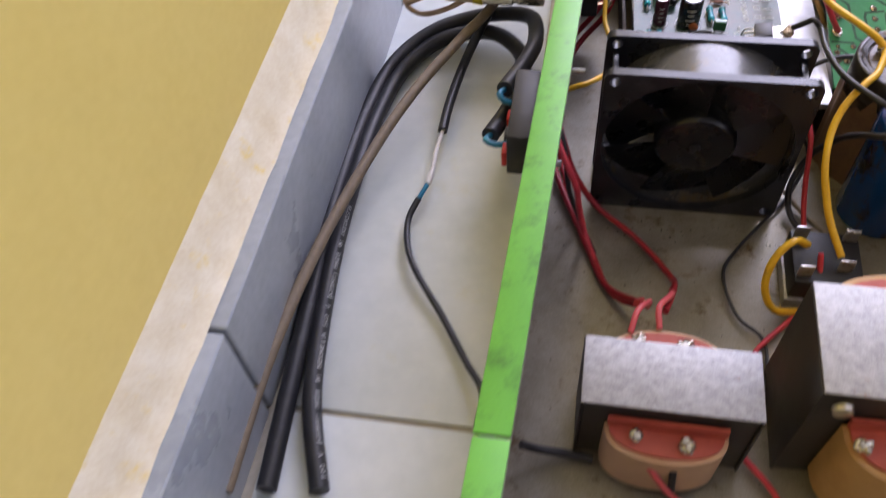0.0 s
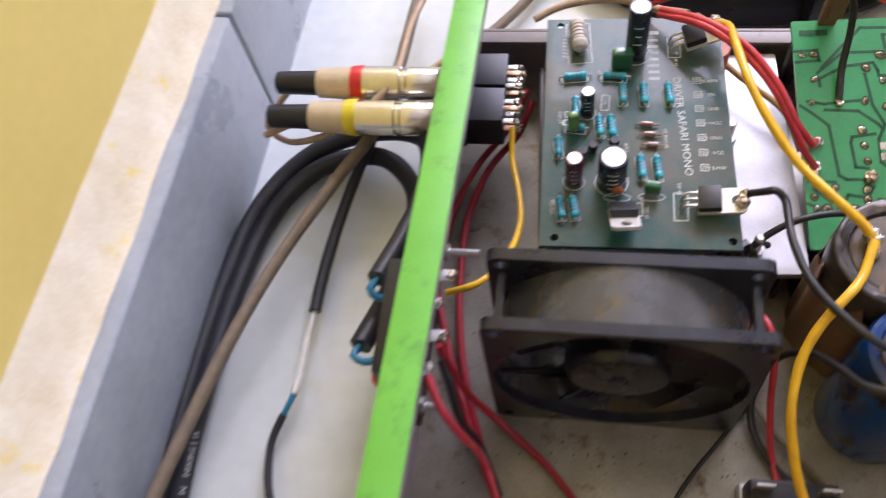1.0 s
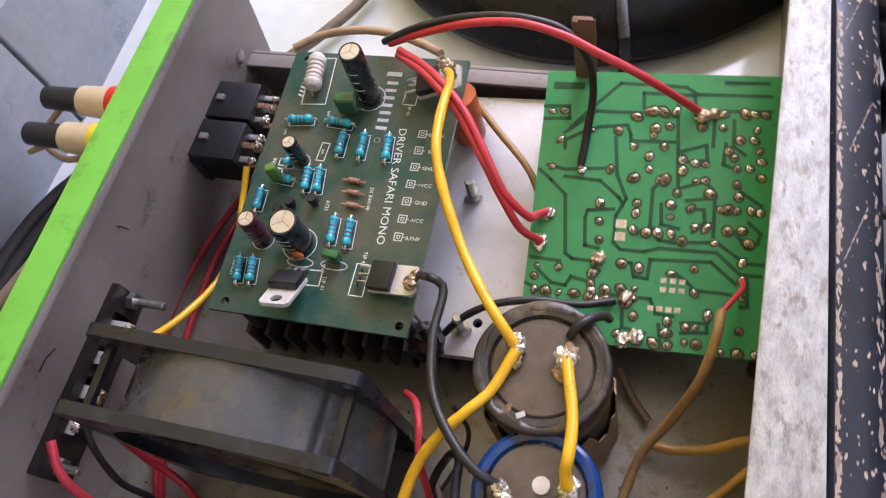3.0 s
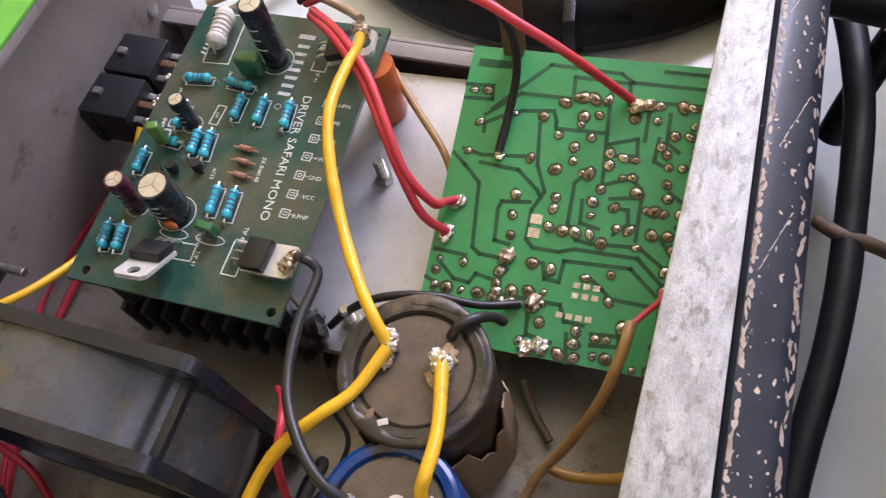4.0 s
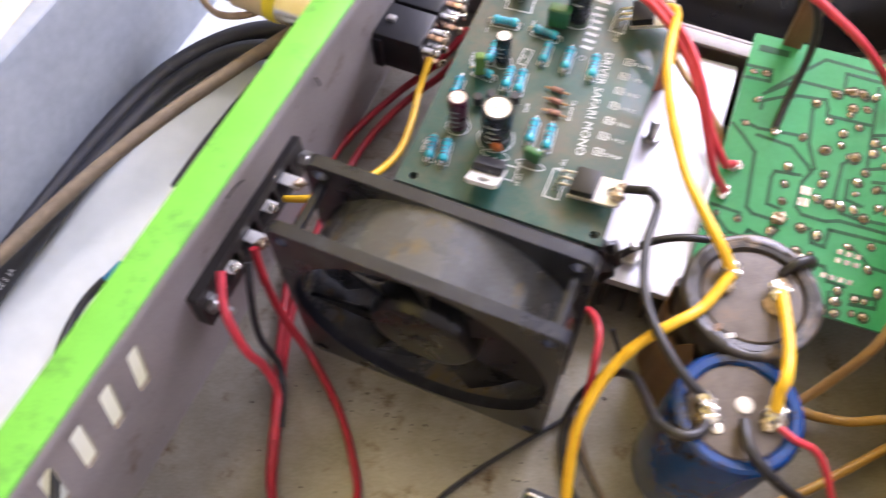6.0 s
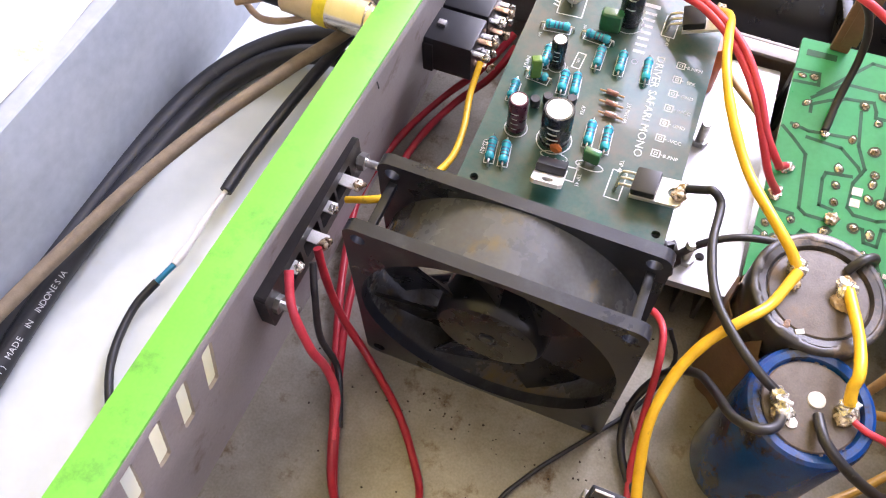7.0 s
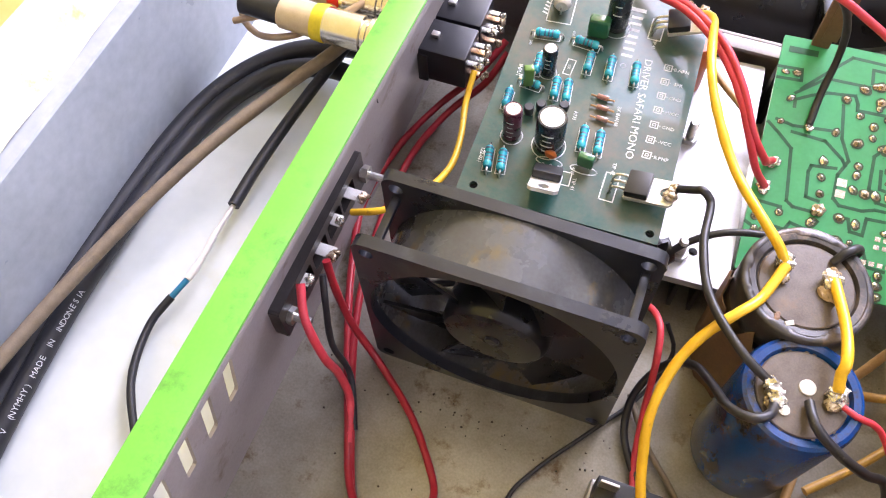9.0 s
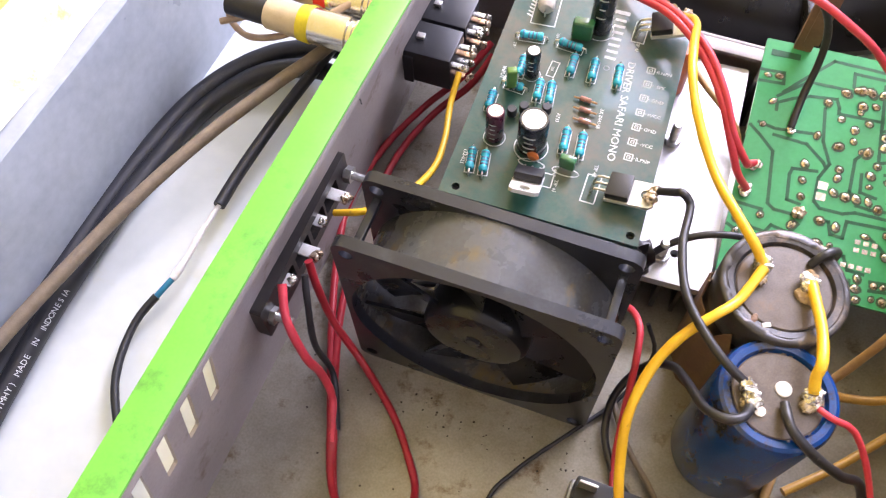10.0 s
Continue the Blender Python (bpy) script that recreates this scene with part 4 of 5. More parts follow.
RES = ((17.1, 116.6, 25.6, 117.6), (31.6, 117.6, 40.2, 116.9), (38.7, 113.2, 39.0, 104.8), (46.2, 113.6, 46.8, 104.6), (55.0, 113.6, 56.0, 104.6), (30.4, 98.4, 31.2, 90.2),
       (34.4, 98.8, 35.6, 89.9), (44.9, 81.4, 45.7, 72.4), (50.5, 81.2, 51.4, 72.0), (17.2, 63.4, 18.6, 55.3), (21.7, 63.7, 23.1, 55.6), (13.2 + 3.0, 88.6, 16.6, 81.2), (21.8, 107.0, 22.2, 98.5), (19.0, 93.8, 25.5, 93.2))
for i, (x0, y0, x1, y1) in enumerate(RES):
    resistor(x0 / 1000, y0 / 1000, x1 / 1000, y1 / 1000)
big_res = resistor(0.0212, 0.1425, 0.0230, 0.1285, M_WHITERES, 0.0029, 0, BZ + 0.0040)
for k in range(5):
    p = Vector((0.0212, 0.1425, BZ + 0.0040)).lerp(Vector((0.0230, 0.1285, BZ + 0.0040)), 0.18 + 0.13 * k)
    part("rib", lathe([(0.0027, 0), (0.0031, 0.0003), (0.0031, 0.0009), (0.0027, 0.0012)], p, (0.0018, -0.014, 0), 16), M_WHITERES, big_res)
for y in (0.0958, 0.0914, 0.0868):
    x = 0.0474 + (0.0958 - y) * 0.22
    dd = part("diode", rod((x - 0.0020, y, BZ + 0.0012), (x + 0.0020, y - 0.0003, BZ + 0.0012), 0.0009, 10), M_DIODE, drv, "small glass diode")
    part("lead", rod((x - 0.0042, y, BZ + 0.0010), (x + 0.0042, y - 0.0004, BZ + 0.0010), 0.00035, 6), M_COPPER, dd)


def radial_cap(x, y, r, h, sleeve, bars=3, lean=(0, 0)):
    ax = Vector((lean[0], lean[1], 1)).normalized()
    body = part("electrolytic_capacitor", lathe([(0, 0), (r * 0.92, 0), (r, 0.0008), (r, 0.0015), (r * 0.95, 0.002), (r, 0.0026), (r, h - 0.0008), (r * 0.93, h), (0.8 * r, h), (0.79 * r, h - 0.0003), (0, h - 0.0003)], (x, y, BZ + 0.0006), ax, 28), sleeve, drv)
    top = Vector((x, y, BZ + 0.0006)) + ax * (h - 0.00025)
    disc = part("vent_top", lathe([(0.80 * r, 0), (0.78 * r, 0.00022), (0, 0.00022)], top, ax, 24), M_CAPTOP, body)
    q = None
    for k in range(3):
        a = radians(90 + 120 * k)
        q = rod(top + ax * 0.0002, top + ax * 0.0002 + Vector((math.cos(a), math.sin(a), 0)) * r * 0.7, 0.00009, 5, q)
    part("vent_score", q, M_CANTOP, disc)
    q = bmesh.new()
    for k in range(bars):
        z = h * (0.72 - 0.17 * k)
        g = bmesh.new()
        n, w = 7, 0.42 - 0.12 * (k % 2)
        lo = [g.verts.new((x + (r + 0.00005) * math.cos(-math.pi / 2 + w * (2 * i / n - 1)), y + (r + 0.00005) * math.sin(-math.pi / 2 + w * (2 * i / n - 1)), BZ + z)) for i in range(n + 1)]
        hi = [g.verts.new(v.co + Vector((0, 0, r * 0.13))) for v in lo]
        for i in range(n):
            g.faces.new((lo[i], lo[i + 1], hi[i + 1], hi[i]))
        merge(q, g)
    part("printed_mark", q, M_SILK, body, smooth=False)
    return body


radial_cap(0.0352, 0.0712, 0.0050, 0.0148, M_CAPBLK, 4)
radial_cap(0.0222, 0.0712, 0.0031, 0.0138, M_CAPMAR, 4)
radial_cap(0.0437, 0.1290, 0.0040, 0.0240, M_CAPBLK, 3)
radial_cap(0.0262, 0.1012, 0.0026, 0.0118, M_CAPBLK, 3)


def film_cap(x, y, w, d, h, material, a=0.0, lift=0.0015):
    m = Matrix.Translation((x, y, BZ + lift + h / 2)) @ Matrix.Rotation(a, 4, "Z")
    q = box(-w / 2, w / 2, -d / 2, d / 2, -h / 2, h / 2, d * 0.3, m=m, seg=3)
    body = part("film_capacitor", q, material, drv)
    leg = None
    for s in (-1, 1):
        p = m @ Vector((s * w * 0.28, 0, -h / 2))
        leg = rod((p.x, p.y, BZ - 0.0002), (p.x, p.y, p.z + 0.0006), 0.00035, 6, leg)
    part("lead", leg, M_TIN, body)
    return body


film_cap(0.0385, 0.1228, 0.0078, 0.0045, 0.0080, M_FILM, 0.05, 0.001)
film_cap(0.0213, 0.0925, 0.0036, 0.0030, 0.0085, M_OLIVE, 0.4, 0.002)
film_cap(0.0488, 0.0668, 0.0056, 0.0028, 0.0052, M_FILM, -0.1, 0.0012)
disc = part("ceramic_disc", lathe([(0, -0.0009), (0.0015, -0.0009), (0.0022, 0), (0.0015, 0.0009), (0, 0.0009)], (0.0372, 0.0660, BZ + 0.0030), (0.1, 1, 0.2), 18), M_CERAM, drv)
part("lead", rod((0.0372, 0.0660, BZ), (0.0372, 0.0660, BZ + 0.0015), 0.0003, 6), M_TIN, disc)
for x, y in ((0.0285, 0.0842), (0.0360, 0.0862), (0.0250, 0.0815)):
    tq = part("small_transistor", lathe([(0, 0), (0.0016, 0), (0.0017, 0.0003), (0.0017, 0.0029), (0.0015, 0.0032), (0, 0.0032)], (x, y, BZ + 0.0012), seg=14), M_BLACK, drv)
    part("lead", box(x - 0.0014, x + 0.0014, y - 0.0002, y + 0.0002, BZ, BZ + 0.0019), M_TIN, tq)


def power_transistor(x, y, yaw, tilt, tab=True):
    """A three-legged power transistor whose legs stand at (x, y) and whose body leans away along yaw."""
    m = Matrix.Translation((x, y, BZ + 0.0035)) @ Matrix.Rotation(yaw, 4, "Z") @ Matrix.Rotation(-tilt, 4, "Y")
    body = part("power_transistor", box(0.0024, 0.0100, -0.0046, 0.0046, -0.0006, 0.0022, 0.0006, m=m), M_BLACK, drv, "black power transistor with a metal tab")
    part("metal_tab", plate([[(0.0022, -0.0048), (0.0165, -0.0048), (0.0178, -0.0036), (0.0178, 0.0036), (0.0165, 0.0048), (0.0022, 0.0048)], circle(0.0148, 0, 0.0018, 14)], 0.0012, m @ Matrix.Translation((0, 0, -0.0019))), M_TAB, body, "tinned metal tab", smooth=False)
    q = None
    for s in (-0.0025, 0, 0.0025):
        e = m @ Vector((0.0022, s, 0.0008))
        f = m @ Vector((-0.0016, s, 0.0006))
        q = tube([e, f, Vector((f.x - 0.0008 * math.cos(yaw), f.y - 0.0008 * math.sin(yaw), BZ))], 0.00045, 6, q)
    part("lead", q, M_TIN, body)
    return body, m


power_transistor(0.0385, 0.0602, radians(-86), radians(36))
pt, pm = power_transistor(0.0612, 0.0622, radians(-2), radians(10))
tipp = pm @ Vector((0.0168, 0, 0.0002))
blob(pt, tipp.x, tipp.y, tipp.z - 0.0006, 0.0022, M_SOLDER_D, 0.6, n=5)
pt, pm = power_transistor(0.0590, 0.1325, radians(10), radians(16))
tipp = pm @ Vector((0.0145, 0.003, 0.0))
blob(pt, tipp.x, tipp.y, tipp.z, 0.0020, M_SOLDER_D, 0.9, n=5)

# printing on the driver board
S = None
for i, word in enumerate(("B.NPN", "SPK", "GND", "+VCC", "GND", "-VCC", "B.PNP")):
    y = 0.1164 - 0.0064 * i
    x = 0.0657 + 0.00022 * i
    S = silk_line(rect_loop(x, y, 0.0026, 0.0026), 0.0004, S, True)
    S = silk_line(rect_loop(x, y, 0.0010, 0.0010), 0.0003, S, True)
    S = silk_line([(x + 0.0013, y), (x + 0.0020, y)], 0.0003, S)
    S = lettering(word, 0.0019, frame_xy((x + 0.0048, y - 0.0002, BZ + 0.00008), (1, 0.02, 0)), S)
part("pad_lettering", S, M_SILK, drv, smooth=False)["kind"] = "stuff"
part("board_title", lettering("DRIVER SAFARI MONO", 0.0043, frame_xy((0.0600, 0.0962, BZ + 0.00008), (0.075, -1, 0)) @ Matrix.Diagonal((1.0, 0.9, 1, 1))), M_SILK, drv, smooth=False)
S = silk_line([(0.0478, 0.1398), (0.0516, 0.1398)], 0.0018, None)
for i in range(7):
    S = silk_line([(0.0486 + 0.0001 * i, 0.1360 - 0.0031 * i), (0.0514 + 0.0001 * i, 0.1360 - 0.0031 * i)], 0.0013, S)
S = silk_line(circle(0.0505, 0.1125, 0.0010, 10), 0.0003, S, True)
part("maker_mark", S, M_PRINT, drv, smooth=False)["kind"] = "stuff"
S = None
for word, x, y, up, sz in (("INPUT", 0.0163, 0.0990, 0, 0.0020), ("TIP 41", 0.0470, 0.0590, 0, 0.0019), ("TIP 42", 0.0580, 0.0690, 0, 0.0019), ("TIP 41", 0.0585, 0.1255, 0, 0.0018), ("122-021", 0.0150, 0.0605, 0, 0.0019),
                           ("3X IN4148", 0.0540, 0.0902, 0, 0.0019), ("A733", 0.0402, 0.0860, 0, 0.0018), ("100P", 0.0345, 0.0625, 0, 0.0016), ("4N7", 0.0455, 0.0640, 0, 0.0017), ("10K", 0.0325, 0.1060, 0, 0.0014), ("104", 0.0300, 0.1215, 0, 0.0015), ("24V", 0.0163, 0.1125, 0, 0.0015)):
    S = lettering(word, sz, frame_xy((x, y, BZ + 0.00008), (0.06, -1, 0)), S)
part("component_lettering", S, M_SILK, drv, smooth=False)["kind"] = "stuff"
S = None
for i, (x0, y0, x1, y1) in enumerate(RES):
    cx, cy = (x0 + x1) / 2000, (y0 + y1) / 2000
    L = math.hypot(x1 - x0, y1 - y0) / 1000
    S = silk_line(rect_loop(cx, cy, L + 0.0008, 0.0032, math.atan2(y1 - y0, x1 - x0)), 0.0003, S, True)
for cx, cy, r in ((0.0352, 0.0712, 0.0057), (0.0222, 0.0712, 0.0037), (0.0437, 0.1290, 0.0052), (0.0262, 0.1012, 0.0031)):
    S = silk_line(circle(cx, cy, r, 26), 0.0004, S, True)
S = silk_line(rect_loop(0.0224, 0.1347, 0.0090, 0.0200, 0.08), 0.0004, S, True)
S = silk_line(rect_loop(0.0405, 0.0602, 0.0105, 0.0052, 0.05), 0.0004, S, True)
S = silk_line(rect_loop(0.0585, 0.0618, 0.0046, 0.0108, 0.0), 0.0004, S, True)
S = silk_line(rect_loop(0.0580, 0.1325, 0.0046, 0.0100, 0.0), 0.0004, S, True)
S = silk_line(rect_loop(0.0327, 0.1060, 0.0028, 0.0070, -0.05), 0.0004, S, True)
S = silk_line(rect_loop(0.0195, 0.1005, 0.0026, 0.0026, 0.0), 0.0004, S, True)
S = silk_line(rect_loop(0.0190, 0.0968, 0.0026, 0.0022, 0.0), 0.0007, S, True)
for cx, cy in ((0.0372, 0.0650), (0.0488, 0.0655)):
    S = silk_line([(cx + 0.0045 * math.cos(a * math.pi / 8) * (1 if math.cos(a * math.pi / 8) < 2 else 1), cy + 0.0016 * math.sin(a * math.pi / 8)) for a in range(16)], 0.0004, S, True)
for i in range(7):
    S = silk_line([(0.0166, 0.1385 - 0.0017 * i), (0.0180, 0.1380 - 0.0017 * i)], 0.0007, S)
part("silkscreen_print", S, M_SILK, drv, smooth=False)["kind"] = "stuff"
blob(drv, 0.0668, 0.1425, BZ + 0.001, 0.0024, M_SOLDER_D, 1.0, n=5)

drv.location, drv.rotation_euler, drv.scale = (0.0455, 0.0936, BZ - 0.0016), (0, 0, 0.0106), (0.97, 0.97, 1)

# things tucked under the board's far corner and at its near corner
part("orange_body", lathe([(0, 0), (0.0055, 0), (0.0058, 0.0008), (0.0058, 0.0222), (0.0055, 0.023), (0, 0.023)], (0.0728, 0.1318, 0.0216), seg=24), M_ORANGE, thing("orange_capacitor", (0.0728, 0.1318, 0.0216), "orange sleeved capacitor standing under the board corner", "capacitor"))
cl = thing("thermal_compound_lump", (0.080, 0.050, 0.0216), "dark crumbly lump of glue at the board corner", "lump")
blob(cl, 0.0795, 0.0505, 0.0285, 0.0068, M_BLOCK, 1.6, n=1, name="lump")

# ---- protector board: tracks, joints ----
def on_board(u, v, h=0.0):
    return GM @ Vector((u / 1000, v / 1000, h))


def track(pts, w, h, bm):
    for (a, b_), (c, d) in zip(pts, pts[1:]):
        p, q = Vector((a, b_, 0)) / 1000, Vector((c, d, 0)) / 1000
        e = (q - p).normalized()
        n = Vector((-e.y, e.x, 0)) * w / 2
        e = e * w / 2
        g = bmesh.new()
        g.faces.new([g.verts.new(GM @ (v + Vector((0, 0, h)))) for v in (p - e - n, q + e - n, q + e + n, p - e + n)])
        bm = merge(bm, g)
    return bm


TRACKS_A = [[(9.2, 68.5), (16.6, 76.5), (23.9, 84.0), (44.1, 83.3), (47.7, 81.0), (69.3, 81.0)], [(7.6, 66.5), (16.8, 74.2), (31.0, 74.2)], [(0.3, 75.3), (8.1, 75.6), (8.6, 71.4), (0.7, 71.0)], [(31.7, 75.8), (31.3, 80.9), (46.9, 80.6), (47.5, 76.4)], [(47.6, 75.5), (69.6, 76.1)], [(8.1, 61.3), (7.9, 64.0), (13.0, 66.8), (18.2, 68.9), (27.0, 69.9), (28.3, 66.9), (28.5, 64.7), (42.9, 65.0)], [(0.8, 53.7), (4.8, 50.5), (9.8, 45.8), (11.7, 27.0), (14.0, 25.4), (19.7, 25.2)], [(9.1, 51.9), (20.2, 51.1), (26.5, 46.0), (27.9, 43.9)], [(3.3, 55.4), (8.9, 54.2), (21.2, 55.3)], [(25.1, 42.2), (17.3, 41.3), (16.7, 38.9), (17.5, 29.9), (21.6, 29.3)]]
TRACKS_B = [[(23.8, 65.4), (25.3, 53.3), (28.7, 45.8), (26.1, 40.1), (26.1, 31.5), (28.3, 29.5), (35.6, 29.4)], [(41.9, 78.5), (44.0, 49.9)], [(43.2, 61.7), (51.4, 64.4), (52.0, 59.5), (44.2, 58.5)], [(38.0, 51.3), (36.5, 49.4), (36.6, 37.7), (39.5, 33.4), (43.7, 32.9), (56.4, 33.9), (65.1, 28.1), (73.0, 28.1)], [(35.6, 29.4), (39.7, 30.8), (56.6, 30.8), (63.7, 24.6), (69.2, 24.6)], [(28.6, 26.0), (31.9, 25.5), (33.1, 21.4), (37.1, 21.1), (37.5, 27.1), (55.2, 27.8), (62.6, 21.6)], [(3.4, 21.4), (8.3, 17.3), (12.7, 16.9), (14.2, 19.7), (20.4, 18.5), (22.6, 22.2)], [(44.0, 49.9), (51.4, 52.7), (54.3, 50.4), (53.4, 47.5), (46.8, 46.3)], [(39.4, 44.7), (39.9, 38.3), (45.0, 37.4)]]
TRACKS_C = [[(57.1, 65.2), (56.7, 58.5), (60.1, 57.2)], [(55.0, 48.0), (55.3, 35.6)], [(62.2, 50.2), (68.4, 46.1)], [(61.3, 37.5), (64.8, 32.9), (67.9, 34.5), (68.7, 37.5), (65.1, 40.7)], [(23.3, 15.2), (38.5, 15.0), (40.4, 10.8), (45.4, 10.5)], [(48.2, 5.7), (55.4, 6.5), (55.2, 9.3), (48.0, 8.7)], [(63.8, 22.5), (65.7, 22.7), (66.2, 15.2), (64.3, 15.0)], [(45.2, 23.4), (48.7, 21.1), (51.3, 18.8), (61.2, 18.5)], [(1.2, 24.9), (10.2, 24.4)], [(0.4, 16.6), (6.9, 13.6)], [(59.1, 72.7), (59.3, 64.4), (62.8, 61.9)], [(53.3, 72.4), (53.4, 64.1)], [(47.0, 43.8), (52.0, 43.8), (52.6, 39.8), (49.2, 36.5)], [(30.3, 12.4), (30.9, 5.6), (37.7, 4.6)], [(41.5, 7.5), (42.6, 0.0)]]

tb = None
for pts in TRACKS_A + TRACKS_B + TRACKS_C:
    tb = track(pts, 0.00115, 0.00006, tb)
part("track_pattern", tb, M_TRACK, prot, "dark gaps between tracks", smooth=False)["kind"] = "stuff"
joint_mesh = {}
JOINTS_A = [(2.8, 73.6), (6.8, 74.0), (15.8, 67.8), (24.5, 67.9), (6.4, 64.1), (4.7, 54.9), (13.8, 55.2), (23.0, 55.0), (29.7, 72.9), (29.7, 62.9), (33.0, 74.7), (34.7, 75.0), (36.3, 74.8), (37.9, 74.9), (41.7, 74.9), (35.7, 69.2), (40.0, 70.1), (35.4, 66.9), (38.8, 63.3), (34.6, 59.8), (34.9, 55.7), (30.5, 52.7), (37.9, 52.6), (40.0, 52.7), (44.7, 59.4), (48.5, 58.4), (51.8, 58.2), (45.0, 55.8), (49.2, 52.6), (51.8, 53.1), (43.8, 48.6), (53.6, 48.8), (32.1, 44.6), (32.0, 41.3), (20.9, 43.8), (21.1, 37.9), (21.7, 32.0), (31.7, 35.9), (35.6, 35.4), (39.0, 35.5), (43.0, 35.5), (42.3, 44.7), (42.4, 40.8), (48.2, 43.9), (49.9, 38.2), (53.2, 38.1), (46.4, 33.5), (55.9, 33.6)]
JOINTS_B = [(49.8, 70.4), (56.0, 70.3), (56.0, 74.7), (62.3, 75.0), (65.1, 75.1), (68.0, 74.9), (66.0, 69.9), (65.3, 66.6), (61.2, 66.4), (58.1, 62.9), (59.9, 60.8), (67.1, 63.0), (67.7, 59.8), (60.8, 57.3), (64.5, 57.5), (68.0, 54.7), (61.1, 52.3), (61.8, 48.4), (56.9, 44.2), (59.0, 44.3), (61.6, 44.0), (65.7, 44.3), (68.2, 43.9), (59.2, 37.7), (63.4, 38.0), (65.5, 34.2), (64.0, 28.2), (64.3, 23.1), (64.6, 17.5), (3.3, 22.3), (10.1, 22.4), (2.8, 19.0), (3.3, 14.7), (6.8, 14.5), (10.9, 14.4), (20.4, 17.9), (20.7, 15.7), (24.9, 16.6), (29.6, 17.2), (33.6, 17.6), (15.6, 14.5), (20.0, 13.8), (22.6, 13.2), (24.8, 13.4), (20.6, 21.5), (29.2, 25.1), (34.4, 24.2), (44.1, 23.3)]
JOINTS_C = [(50.5, 25.3), (51.0, 17.9), (43.9, 8.6), (43.8, 5.2), (44.5, 1.6), (40.4, 1.8), (49.2, 3.0), (52.7, 2.8), (49.2, 7.5), (55.3, 11.5), (64.4, 7.8), (59.7, 1.1), (64.1, 1.1), (69.0, 1.4), (33.5, 14.5), (33.9, 9.3), (52.1, 7.8), (29.4, 3.7)]

rnd = random.Random(8)
JOINTS = JOINTS_A + JOINTS_B + JOINTS_C


def joint_shape(seed, r):
    rr = random.Random(seed)
    q = bmesh.new()
    lathe([(0, 0.0011), (r * 0.22, 0.0010), (r * 0.42, 0.0006), (r * 0.75, 0.00026), (r, 0.0001), (r, 0)], (0, 0, 0), seg=12, bm=q)
    for f in q.faces:
        f.material_index = 0
    ring = bmesh.new()
    lathe([(r * 0.9, 0.00005), (r * 1.5, 0.00005)], (0, 0, 0), seg=12, bm=ring)
    for f in ring.faces:
        f.material_index = 1
    merge(q, ring)
    for v in q.verts:
        v.co.x *= 1 + 0.25 * rr.uniform(-1, 1) * 0.5
        v.co += Vector((noise.noise(v.co * 1500 + Vector((seed, 0, 0))), noise.noise(v.co * 1500 + Vector((0, seed, 3))), 0)) * r * 0.3
    return q


kinds = [(0.00105, M_SOLDER), (0.00120, M_SOLDER_D), (0.00095, M_SOLDER), (0.0013, M_SOLDER_D), (0.0011, M_SOLDER)]
GQ = GM.to_quaternion()
for i, (u, v) in enumerate(JOINTS):
    k = i % 5 if rnd.random() < 0.6 else rnd.randrange(3)
    p = on_board(u, v, 0.0001)
    if k not in joint_mesh:
        ob = part("solder_joint", joint_shape(k + 1, kinds[k][0]), [kinds[k][1], M_FLUX], None)
        ob.parent = prot
        joint_mesh[k] = ob
    else:
        ob = new("solder_joint", joint_mesh[k].data)
        ob.parent = prot
    ob.location = p - origin(prot)
    ob.rotation_mode = "QUATERNION"
    ob.rotation_quaternion = GQ @ Euler((0, 0, rnd.uniform(0, 6.28))).to_quaternion()
    sc = rnd.uniform(0.78, 1.15)
    ob.scale = (sc * rnd.uniform(0.85, 1.3), sc * rnd.uniform(0.8, 1.1), sc)
for u, v, r in ((4.8, 39.4, 0.0020), (3.8, 29.8, 0.0021), (13.8, 55.0, 0.0014), (32.1, 1.6, 0.0020), (34.6, 2.8, 0.0022), (31.1, 13.4, 0.0022), (49.6, 74.3, 0.0022), (53.0, 74.5, 0.0018), (22.2, 26.3, 0.0020)):
    p = on_board(u, v)
    blob(prot, p.x, p.y, p.z, r, M_SOLDER_D if v > 60 or u in (22.2, 31.1) else M_SOLDER, 0.6, n=4)
# small chip lands
for cu, cv, du, w in [(cu, cv, 0.1, 0.0016) for cv in (21.0, 18.2) for cu in (42.0, 44.7, 47.4)] + [(cu, 12.3, 0.1, 0.0016) for cu in (38.8, 41.4, 44.0, 46.6)] + [(27.9, cv, 0.2, 0.0028) for cv in (37.6, 33.6)]:
    part("chip_land", track([(cu - du, cv), (cu + du, cv)], w, 0.00018, None), M_SOLDER, prot, smooth=False)
q = None
for i in range(3):
    q = track([(3.6 + 3.0 * i, 82.6), (5.2 + 3.0 * i, 82.6)], 0.0024, 0.00012, q)
for i in range(8):
    q = track([(56 + 1.6 * i, 85.2), (57.1 + 1.6 * i, 85.2)], 0.0011, 0.00012, q)
part("board_marking", q, M_TRACK, prot, smooth=False)["kind"] = "stuff"
for u, v in ((4, 4), (72, 4), (4, 84), (72, 84)):
    p = on_board(u, v, -0.0017)
    part("standoff", rod((p.x, p.y, 0.0), (p.x, p.y, p.z), 0.0026, 8), M_BLACK, prot)
part("part_underneath", box(0.118, 0.148, 0.080, 0.120, 0.001, 0.0225, 0.001), M_BLACK, prot)
tag = thing("paper_covered_sensor", (0.1130, 0.1442, 0.0434), "small upright part wrapped in brown kraft paper on the green board", "sensor")
